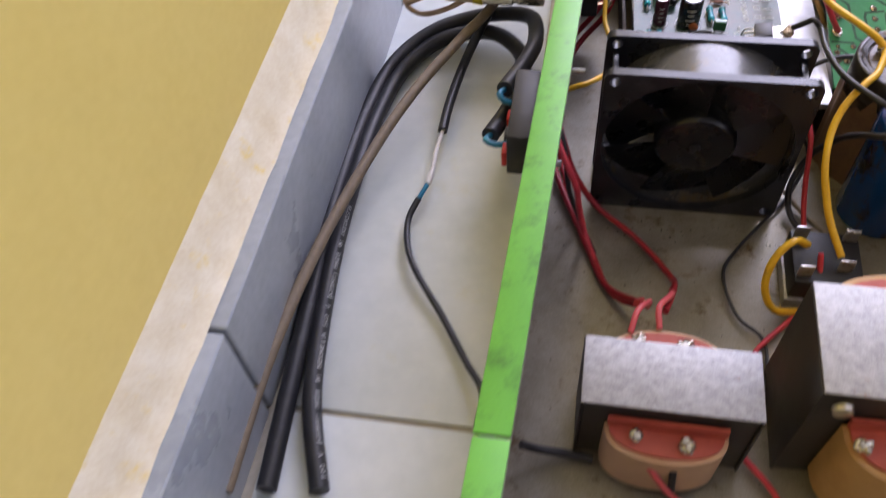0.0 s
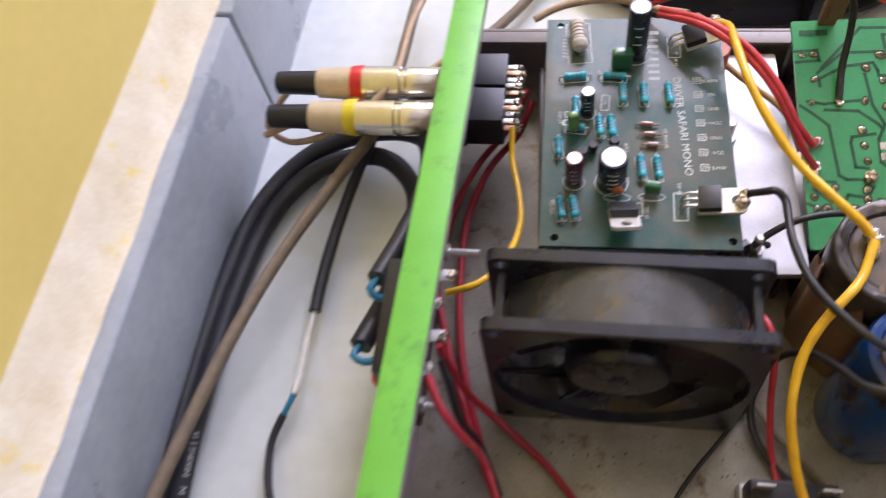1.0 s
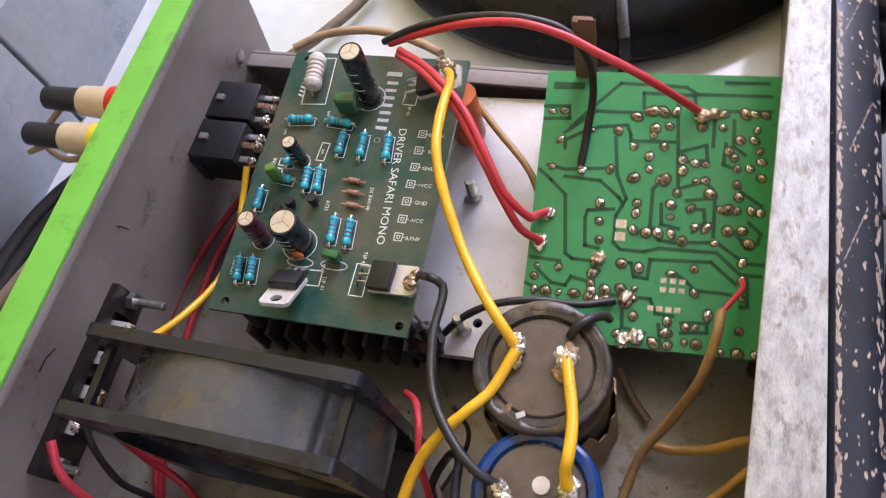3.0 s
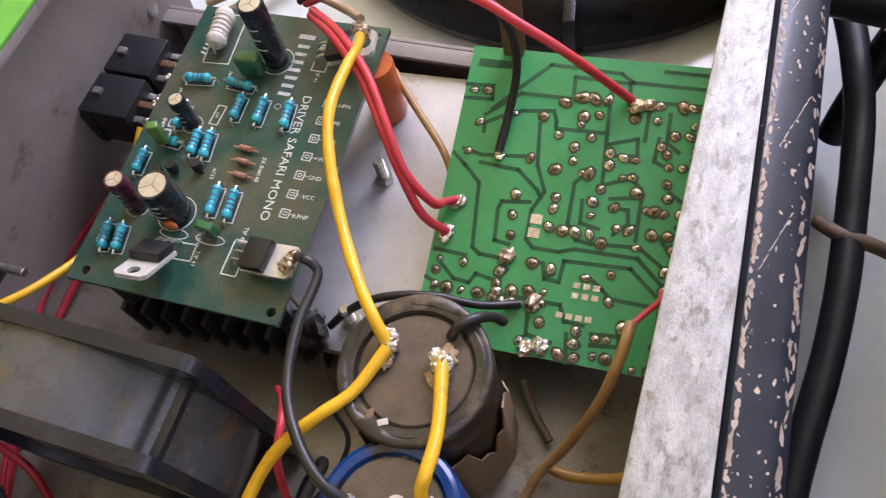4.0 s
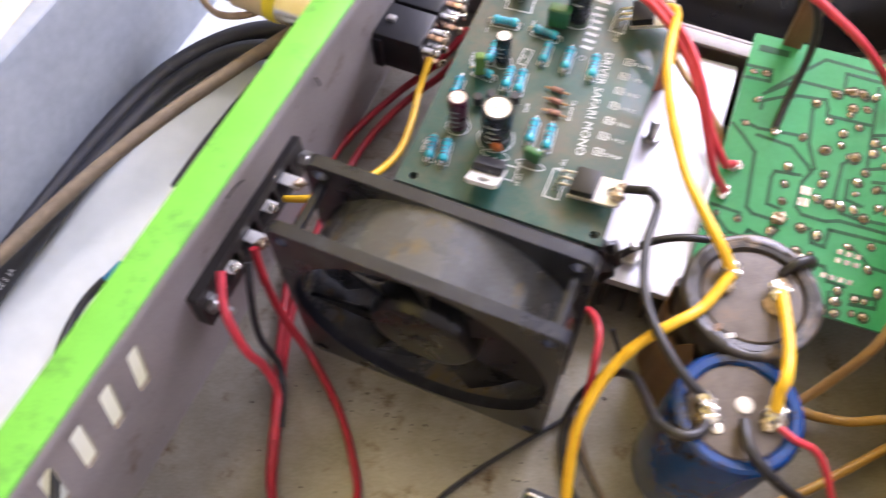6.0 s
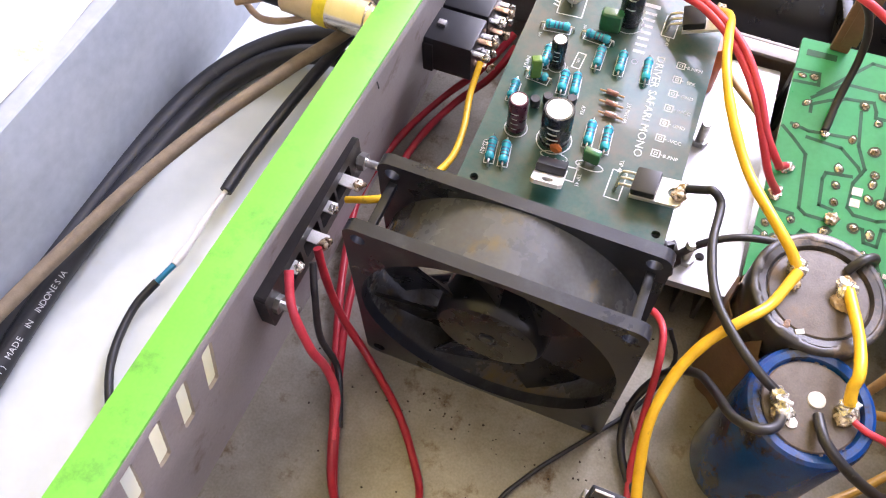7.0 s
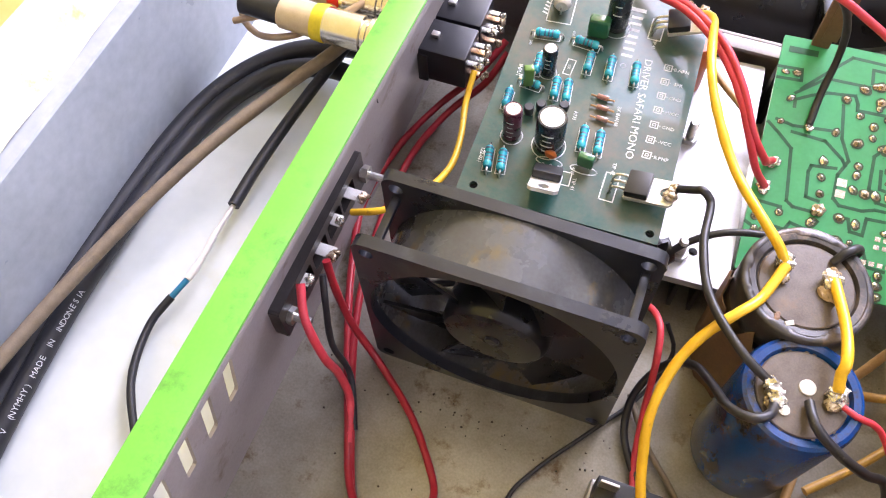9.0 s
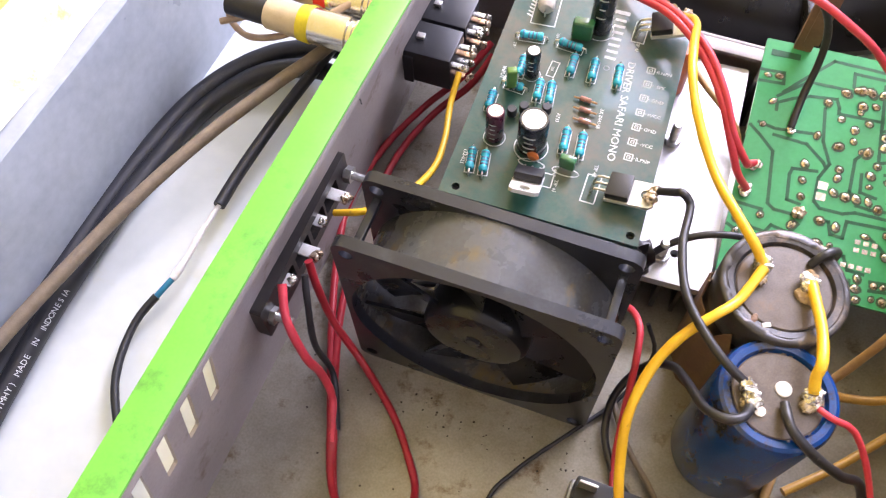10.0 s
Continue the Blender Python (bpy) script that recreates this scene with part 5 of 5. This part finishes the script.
part("wrap", box(0.1098, 0.1160, 0.1428, 0.1454, 0.0434, 0.0705, 0.0007, m=None), M_KRAFT, tag)
part("wrap_flap", box(0.1120, 0.1172, 0.1420, 0.1426, 0.0480, 0.0725, 0.0002), M_KRAFT, tag)

# ---- beyond the chassis ----
base = thing("round_stand_base", (0.097, 0.288, FLOOR), "large round black plastic stand base on the tiles", "stand base")
part("dish", lathe([(0, 0.0), (0.098, 0.0), (0.105, 0.003), (0.1065, 0.008), (0.104, 0.015), (0.096, 0.022), (0.075, 0.028), (0.03, 0.031), (0, 0.031)], (0.097, 0.288, FLOOR), seg=72), M_STAND, base)
for a in (-78, -20, 200, 100):
    c, s = math.cos(radians(a)), math.sin(radians(a))
    part("rib", box(0.04, 0.112 if a == -78 else 0.106, -0.0022, 0.0022, 0.0, 0.027, 0.001, m=Matrix.Translation((0.097, 0.288, FLOOR)) @ Matrix.Rotation(radians(a), 4, "Z")), M_STAND, base)
slab = thing("dark_cabinet", (0.32, 0.1, FLOOR), "dark black cabinet side standing on the tiles", "cabinet")
part("side_panel", box(0.2372, 0.2440, -0.16, 0.36, FLOOR, 0.0955, 0.001), M_BLACK, slab)
part("cabinet_body", box(0.2445, 0.42, -0.158, 0.358, FLOOR, 0.0955, 0.002), M_BLACK, slab)
part("top_panel", box(0.2360, 0.422, -0.162, 0.362, 0.0960, 0.1060, 0.0015), M_BLACK, slab)

# ---- wires and cables: radius, material, label, line in millimetres ----
WIRES = {}
WIRES["yellow_rect"] = (1.5, M_WYEL, "yellow insulated wire soldered at its ends", [(112.4, 42.6, 60.8), (107.5, 30.3, 59.8), (103.4, 24.9, 60.8), (95.5, 15.8, 57.3), (90.7, 6.5, 52), (88.6, -6.5, 45.5), (90.5, -16.2, 37.2), (93, -24.1, 31.2), (98.1, -35.6, 24.4)])
WIRES["yellow_caps"] = (1.5, M_WYEL, "yellow insulated wire soldered at its ends", [(125.6, 42.6, 60.8), (130, 26.3, 63.5), (130.6, 16.4, 64.8), (130.3, 14.6, 63.2), (131.2, 10.8, 60.2)])
WIRES["yellow_board"] = (1.5, M_WYEL, "yellow insulated wire soldered at its ends", [(111.6, 44.0, 60.9), (109.4, 46.2, 63.0), (103.7, 52.4, 64.2), (92.3, 68, 63.4), (81.8, 87.4, 66.7), (78.1, 98.3, 67.7), (75.8, 115.5, 64.6), (75.3, 122.7, 62.5), (74.1, 127.1, 61), (70.5, 132.8, 55.3)])
WIRES["red_a"] = (1.3, M_WRED, "red insulated wire with soldered ends", [(52.3, 140, 55.1), (67.7, 127.7, 61.6), (81.2, 114.8, 61.8), (90.7, 101.9, 57.6), (96.9, 94.1, 49.7), (104.4, 91.7, 40.2), (105.2, 95.1, 36), (107.9, 98, 33.5)])
WIRES["red_b"] = (1.3, M_WRED, "red insulated wire with soldered ends", [(51.8, 139, 53.9), (66.3, 126.6, 60.9), (79.6, 114.1, 60.5), (89.7, 101, 56.4), (96.5, 92.8, 48.3), (102.1, 87.8, 39.7), (107.4, 88.6, 31.3)])
WIRES["red_arc"] = (1.3, M_WRED, "red insulated wire with soldered ends", [(46.2, 146.1, 50.6), (61.2, 142.2, 61.8), (80.6, 138.6, 72.5), (95.8, 137.5, 75), (110.3, 134.7, 73.4), (119.6, 132.2, 70.1), (128.7, 131.4, 64.9), (139.2, 132.6, 54.4), (149.3, 134.9, 41.9)])
WIRES["black_arc"] = (1.3, M_WBLK, "thin black insulated wire with soldered ends", [(43.7, 147, 50.2), (58.3, 144.2, 61.6), (79.8, 140.7, 72.8), (94.9, 140.2, 74.3), (107.8, 138.8, 71.9), (112.2, 136.6, 69.7), (116.3, 135.1, 61.2), (117.6, 131.7, 51.4), (116.7, 123.9, 42), (116.1, 113.8, 37.2)])
WIRES["black_tip"] = (1.3, M_WBLK, "thin black insulated wire with soldered ends", [(78.6, 62.6, 53.2), (84.2, 59.5, 60.2), (85.2, 58.9, 61.6), (88.3, 57.9, 59.3), (89.4, 42.3, 60.3), (94.2, 25.9, 61.6), (104.4, 13.4, 62.1), (111.1, 9.2, 60.5), (115.6, 8.8, 57.2)])
WIRES["black_c2"] = (1.3, M_WBLK, "thin black insulated wire with soldered ends", [(117.2, 3.8, 57.5), (115.1, -2.2, 61.8), (111.5, -4.5, 62.2), (106.4, -2.2, 58.2), (101.7, 7.6, 47.9), (97.9, 17, 33.7), (91.5, 19.6, 19.6), (86, 11.3, 9.8), (86.4, 0.7, 4), (91.9, -10.2, 3), (100, -18.5, 3)])
WIRES["black_c2b"] = (1.4, M_WBLK, "thin black insulated wire with soldered ends", [(125.3, 6.4, 58), (127.1, -0.1, 60), (134.8, -3.8, 56), (145.5, -3.3, 46), (154.7, -1.4, 36), (160, -40, 14), (158, -75, 4)])
WIRES["red_c2"] = (0.9, M_WRED, "red insulated wire with soldered ends", [(132.6, 8.6, 58), (137.1, 6.6, 58), (144.6, 6.7, 54), (158, -8, 36), (164, -30, 10), (160, -60, 3)])
WIRES["black_c1"] = (1.3, M_WBLK, "thin black insulated wire with soldered ends", [(125.2, 49.6, 58.4), (126.9, 51.4, 61.6), (129.8, 54.4, 60.8), (132.5, 57.5, 56), (133.5, 60, 48)])
WIRES["black_behind"] = (1.2, M_WBLK, "thin black insulated wire with soldered ends", [(82.5, 55.2, 25.5), (88.4, 59.4, 31.0), (97.6, 63.5, 35.4), (110.5, 67.1, 35.4), (122.9, 69.2, 31.3), (132.5, 73.6, 27.3)])
WIRES["black_floor"] = (0.75, M_WBLK, "thin black insulated wire on the chassis floor", [(89.3, 34.5, 19.8), (94.3, 28.9, 11.8), (88.5, 13.7, 2.6), (77.1, -2.4, 2.9), (63.3, -21.1, 2.3), (57.7, -33, 2.7), (63, -54.2, 2.3), (72.1, -63.6, 2.7), (72.3, -82.5, 2.5), (64.3, -110.9, 2.5)])
WIRES["red_fan"] = (1.1, M_WRED, "red insulated wire with soldered ends", [(76, 34, 28), (82, 30, 35.5), (85.6, 23.5, 39.5), (87.2, 15.4, 37.6), (89.7, 3.7, 16.6), (91.8, -7.6, 4.6), (94.1, -19.3, 3), (93.8, -28.6, 12)])
WIRES["twin_red"] = (1.4, M_WDRED, "dark red wire of a twin lead on the chassis floor", [(3.3, 128.4, 22.8), (-4, 114.7, 15), (-15.7, 103.7, 5), (-23.8, 81.2, 4.1), (-26.9, 51.4, 4.3), (-20.6, 25.6, 4), (-11.5, 1, 3.9), (0.2, -25.8, 3.4), (9.6, -46.1, 3.7), (21.1, -58.3, 14.1), (22.3, -62.5, 21.5), (19.6, -69.6, 30.7)])
WIRES["twin_red2"] = (1.4, M_WDRED, "dark red wire of a twin lead on the chassis floor", [(5.8, 123.2, 22.3), (0.2, 112.2, 14.4), (-10.5, 102.6, 5.1), (-17.3, 81.4, 3.8), (-18.2, 53.8, 3.9), (-15.7, 27.9, 4), (-8.8, 0.1, 4), (1.7, -27.2, 3), (11.5, -48.6, 3), (23.5, -59.8, 12)])
WIRES["red_lug"] = (1.3, M_WDRED, "red insulated wire with soldered ends", [(-16.4, 8.3, 43.1), (-13.3, 4.5, 34.3), (-7.7, 0.1, 19.7), (3.1, -5.3, 5.4), (18.5, -17.3, 3.3), (28.2, -28.1, 3.6), (35.7, -39.5, 5.2), (35.1, -53.6, 19.1), (30.7, -69.7, 26.8)])
WIRES["red_tb"] = (1.4, M_WRED, "red insulated wire with soldered ends", [(-17.5, -4.7, 51.4), (-13.5, -12.5, 47.1), (-6.8, -18.2, 33.7), (-4.7, -17.3, 19.3), (-1.3, -20.4, 5.2), (3.7, -33.6, 3)])
WIRES["black_tb"] = (1.1, M_WBLK, "thin black insulated wire with soldered ends", [(-15.2, 3.2, 44), (-12.5, -3, 37.5), (-9.7, -9.8, 21.8), (-4.2, -12.9, 6), (3.7, -29, 2.5)])
WIRES["yellow_jack"] = (1.2, M_WYEL, "yellow insulated wire soldered at its ends", [(-16, 27.3, 42.5), (-9.9, 27.8, 45.4), (-6.4, 29.1, 46), (0.6, 37.4, 43.4), (5.5, 58.7, 33.8), (3.8, 75, 29.9), (0.2, 90.3, 29.2), (-0.5, 101.7, 33.4)])
WIRES["tan_board"] = (1.45, M_WTAN, "dusty tan insulated wire on the chassis floor", [(162.7, 69.7, 39.4), (162.6, 68.6, 41.1), (162.3, 63.1, 41), (159.9, 52.6, 33.8), (152.7, 42, 16.7), (146.9, 34.4, 9.9), (143.2, 22.4, 4.3), (135, -25.6, 4)])
WIRES["tan_b"] = (1.5, M_WOCHRE, "dusty yellow insulated wire on the chassis floor", [(147.1, 38, 5.2), (154.2, 37, 5.8), (158.5, 37.8, 5.2), (165.6, 39.1, 6.4), (175.3, 42.7, 10.2), (186, 45, 11)])
WIRES["tan_c"] = (1.2, M_WBROWN, "dusty tan insulated wire on the chassis floor", [(136, 59, 9.5), (140.5, 52.3, 4.9), (147.1, 45.1, 4.2)])
WIRES["yellow_c"] = (1.4, M_WOCHRE, "yellow insulated wire soldered at its ends", [(144, 1, 3), (158.5, 14.5, 4), (168, 25, 4.5), (177, 35, 6), (186, 44, 8)])
WIRES["brown_hs"] = (1.2, M_WTAN, "dusty brown cable running over the black ones", [(74, 139.2, 32.8), (84.2, 128.8, 31), (99.5, 112.9, 29.9), (105.8, 102.1, 21.4)])
WIRES["beige_back"] = (1.5, M_WBEIGE, "beige insulated cable behind the driver board", [(5.3, 148.6, 41.1), (14.3, 153.9, 42.1), (27.1, 156.6, 43.2), (41.8, 156.7, 42.7), (52.3, 155.7, 39.4), (63.3, 146.6, 46.3)])
WIRES["beige_floor"] = (2.4, M_WBROWN, "dusty brown cable lying on the tiles", [(-34.8, 162.4, 0), (-15.9, 181.5, 0), (-1.0, 202.2, 0), (5.8, 215.9, 0)])
WIRES["mains_a"] = (4.0, M_RUBBER, "thick black rubber mains cable looped on the tiles", [(-111.7, -148.9, 0), (-113.6, -112.6, -0), (-115.4, -71.7, -0), (-117.7, -14.5, 0.8), (-114.3, 47, 0.7), (-105.6, 86.8, 0.3), (-88.2, 109.3, 1.9), (-61.9, 117.5, 6.5), (-38.3, 109.5, 13.5), (-33, 85.6, 19.2), (-37.0, 56.3, 27.6), (-42.5, 35.3, 33.5)])
WIRES["mains_b"] = (4.0, M_RUBBER, "thick black rubber mains cable looped on the tiles", [(-91.4, -146.8, 0), (-103.2, -111.8, -0), (-108.7, -71.7, 0), (-111.4, -18.4, 0.7), (-108.4, 44.7, 0.2), (-99.8, 82.4, -0.2), (-83, 101.7, 2.3), (-58.1, 106.6, 3.9), (-42, 91.7, 5.9), (-37.4, 63.4, 12), (-41.5, 31.9, 22), (-46.5, 12.6, 27)])
WIRES["brown_cable"] = (2.6, M_WBROWN, "dusty brown cable running over the black ones", [(-124.1, -153.7, 7.1), (-122.1, -101.8, 10.5), (-115.3, -51.1, 12.8), (-105.6, -7.3, 14.2), (-97, 24.6, 14.9), (-86.4, 54, 15.6), (-71.1, 85.3, 17.3), (-57.2, 113.1, 18.7), (-51, 177.4, 15.7), (-49.2, 207.8, 14.8)])
WIRES["splice_a"] = (2.4, M_RUBBER, "thin black cable with a taped joint", [(-59.2, 116.8, 12.6), (-67.4, 89.2, 6.1), (-71, 69.5, 4), (-73, 49.5, 3.3), (-73.3, 34.5, 3.5)])
WIRES["splice_white"] = (1.2, M_WWHITE, "white tape round a cable joint", [(-73.3, 34.5, 3.5), (-74.3, 20.5, 3.2), (-74.1, 11.2, 3.3), (-75.1, 1.2, 3)])
WIRES["splice_blue"] = (1.1, M_WBLUE, "blue core showing at the cable joint", [(-75.1, 1.2, 3), (-76.8, -3.0, 2.0), (-78.6, -7.2, 0.6)])
WIRES["splice_b"] = (1.5, M_RUBBER, "thin black cable with a taped joint", [(-78.2, -6.2, 0.9), (-79.4, -9.2, 0.2), (-81.3, -17.2, -1), (-76.6, -38.2, -0.2), (-57.5, -66.1, -1.8), (-44.4, -86.4, -1), (-36, -100.7, 4), (-35.5, -116.9, 8)])
WIRES["blue_a"] = (1.4, M_WBLUE, "blue core of the mains cable", [(-42.5, 35.3, 33.5), (-44.5, 31, 34.5), (-42, 28.5, 33), (-38, 29.5, 31)])
WIRES["blue_b"] = (1.4, M_WBLUE, "blue core of the mains cable", [(-46.5, 12.6, 27), (-48, 8.5, 28.5), (-44, 6.5, 28), (-38, 8.5, 27)])
WIRES["pc_a"] = (4.2, M_RUBBER, "thick black power cable beside the chassis front", [(198, 198.7, 35), (205.2, 173.5, 34), (209.2, 152.7, 32), (210.6, 134.7, 30), (211.5, 118.1, 27), (211.9, 97, 24), (211, 77, 20), (209.1, 59.1, 16), (208.2, 45, 12)])
WIRES["brown_twist"] = (2.0, M_TWIST, "twisted brown wire hanging from the chassis front", [(203.7, 117.4, 25), (207.8, 113.1, 28), (215.4, 111.7, 28), (227.6, 113.2, 20)])
WIRES["black_tube1"] = (5.5, M_RUBBER, "thick black tube beside the chassis front", [(184, 164.5, 60), (193.8, 165.9, 58), (213.8, 169.2, 52)])
WIRES["black_tube2"] = (4.5, M_RUBBER, "thick black tube beside the chassis front", [(214.9, 171.6, 42), (210.9, 166.6, 24), (206.9, 159.4, 6)])
WIRES["sig_a"] = (1.4, M_WBEIGE, "beige screened audio lead of the plugs", [(-101.8, 102.1, 24.2), (-87.2, 106.4, 28.6), (-69.3, 113.7, 30.8), (-51.7, 122.7, 30.8), (-38.9, 129.3, 31), (-30.3, 146.1, 21.8)])
WIRES["sig_b"] = (1.4, M_WBEIGE, "beige screened audio lead of the plugs", [(-93, 131.4, 24.5), (-99.3, 119.7, 23.5), (-104.7, 111.4, 17.9), (-96.8, 106.4, 14.7), (-80.2, 103.8, 21.1), (-64.4, 106.3, 31.1), (-50.2, 120, 35.4), (-46.9, 159.2, 29.6), (-38.4, 208.4, 19.7)])

WIRES["yellow_loop"] = (1.5, M_WYEL, "yellow insulated wire looping beside the rectifier", [(86.0, -30.7, 24), (79.4, -33.7, 30), (72.7, -39.7, 26), (70.6, -47.4, 16), (75.6, -52.4, 8), (86.6, -50.4, 5)])
WIRES["red_rect"] = (1.1, M_WRED, "red insulated wire running to the large transformer", [(90.7, -34.5, 24), (91.6, -41.9, 14), (85.6, -50.9, 5), (72.8, -65.0, 4), (68.0, -71.6, 4), (64.7, -85.4, 4)])
WIRES["pink_a"] = (1.2, M_WPINK, "faded pink wire soldered to the small transformer", [(17.6, -82.8, 31), (19.8, -74.2, 33), (24.4, -66.9, 28), (25.3, -60.6, 14)])
WIRES["pink_b"] = (1.2, M_WPINK, "faded pink wire soldered to the small transformer", [(28.1, -80.0, 31), (27.5, -72.1, 33), (32.2, -63.5, 28), (35.2, -50.3, 12)])
WIRES["pink_c"] = (1.2, M_WPINK, "faded pink wire leaving the small transformer", [(21.5, -121.8, 22), (25.3, -129.2, 24), (32.3, -134.2, 16), (41.4, -136.0, 4)])
WIRES["black_d"] = (1.3, M_WBLK, "black insulated wire leaving the small transformer", [(35.3, -122.2, 22), (34.2, -130.1, 24), (35.4, -134.7, 10), (35.6, -142.2, 3)])
WIRES["red_e"] = (1.2, M_WRED, "red insulated wire between the two transformers", [(58.6, -111.1, 4), (65.0, -117.8, 4), (72.0, -126.3, 4), (75.7, -135.8, 4)])
WIRES["black_e"] = (1.6, M_WBLK, "black insulated wire entering under the green flange", [(-18.3, -122.6, 10), (-12.4, -122.0, 6), (-2.1, -121.5, 4), (8.2, -122.0, 3)])
WIRES["tan_f"] = (1.0, M_WBROWN, "thin brown wire on the chassis floor", [(85.3, 13.3, 3), (94.5, -1.5, 3), (104.0, -11.4, 3), (108.7, -17.0, 3)])
WIRES["red_core"] = (0.8, M_WRED, "bare red core soldered to the green board", [(162.7, 69.7, 39.4), (166, 76, 36.6), (168.2, 80.4, 34), (168.2, 84.9, 29.6)])
WIRES["hang_a"] = (0.7, M_WBROWN, "thin brown wire hanging below the driver board", [(73.0, 57.5, 38), (77.5, 54.5, 34), (80.0, 50.5, 22), (79.0, 47.0, 10), (82.0, 42.0, 1.0)])

for key, (r, m, label, pts) in WIRES.items():
    kind_name = "cable" if r > 2 else "wire"
    seg = 18 if r > 2 else 14
    solo(kind_name, tube([(x / 1000, y / 1000, z / 1000) for x, y, z in pts], r / 1000, seg, wobble=0.45 if key == "splice_white" else 0.10 if r < 2 else 0.03), m, label, kind_name, "wires in the amplifier" if r < 2 else "cables on the floor", angle=75)

# grit on the chassis floor
rng = random.Random(41)
grit = bmesh.new()
for k in range(130):
    near_fan = k % 3 == 0
    gx = rng.uniform(0.0, 0.085) if near_fan else rng.uniform(-0.015, 0.165)
    gy = rng.gauss(-0.012, 0.006) if near_fan else rng.uniform(-0.125, 0.045)
    r = rng.uniform(0.0002, 0.00045) * (1.7 if rng.random() < 0.1 else 1)
    ring = [grit.verts.new((gx + r * rng.uniform(0.6, 1.3) * math.cos(a), gy + r * rng.uniform(0.6, 1.3) * math.sin(a), 0.0001)) for a in (0, 1.3, 2.5, 3.8, 5.1)]
    top = grit.verts.new((gx, gy, 0.0001 + r * 0.7))
    for a, c in zip(ring, ring[1:] + ring[:1]):
        grit.faces.new((a, c, top))
tagged(part("floor_grit", grit, M_GRIT, smooth=False), "dark grit and rust crumbs scattered on the chassis floor", "grit", kind="stuff")

# print on the mains cable
A = [Vector(p) / 1000 for p in WIRES["mains_b"][3]]
line = curve(A)
cb = bpy.data.objects["cable"]
for o in bpy.data.objects:
    if o.get("label", "").startswith("thick black rubber mains"):
        cb = o
dist = [0.0]
for p, q in zip(line, line[1:]):
    dist.append(dist[-1] + (q - p).length)


def along(s):
    for i in range(1, len(line)):
        if dist[i] >= s:
            f = (s - dist[i - 1]) / (dist[i] - dist[i - 1])
            return line[i - 1].lerp(line[i], f), (line[i] - line[i - 1]).normalized()
    return line[-1], (line[-1] - line[-2]).normalized()


S = None
s = 0.004
for word in ("500", "V", "(NYMHY)", "MADE", "IN", "INDONESIA", "500", "V", "(NYMHY)", "MADE", "IN", "INDONESIA"):
    for ch in word:
        p, d = along(s)
        nrm = (Vector((0.70, -0.2, 0.68)) - d * d.dot(Vector((0.70, -0.2, 0.68)))).normalized()
        S = lettering(ch, 0.0029, frame_xy(p + nrm * 0.00408, d, nrm), S)
        s += 0.0021 if ch not in "I()" else 0.0014
    s += 0.0026
part("cable_print", S, M_PRINT, cb, smooth=False)["kind"] = "stuff"
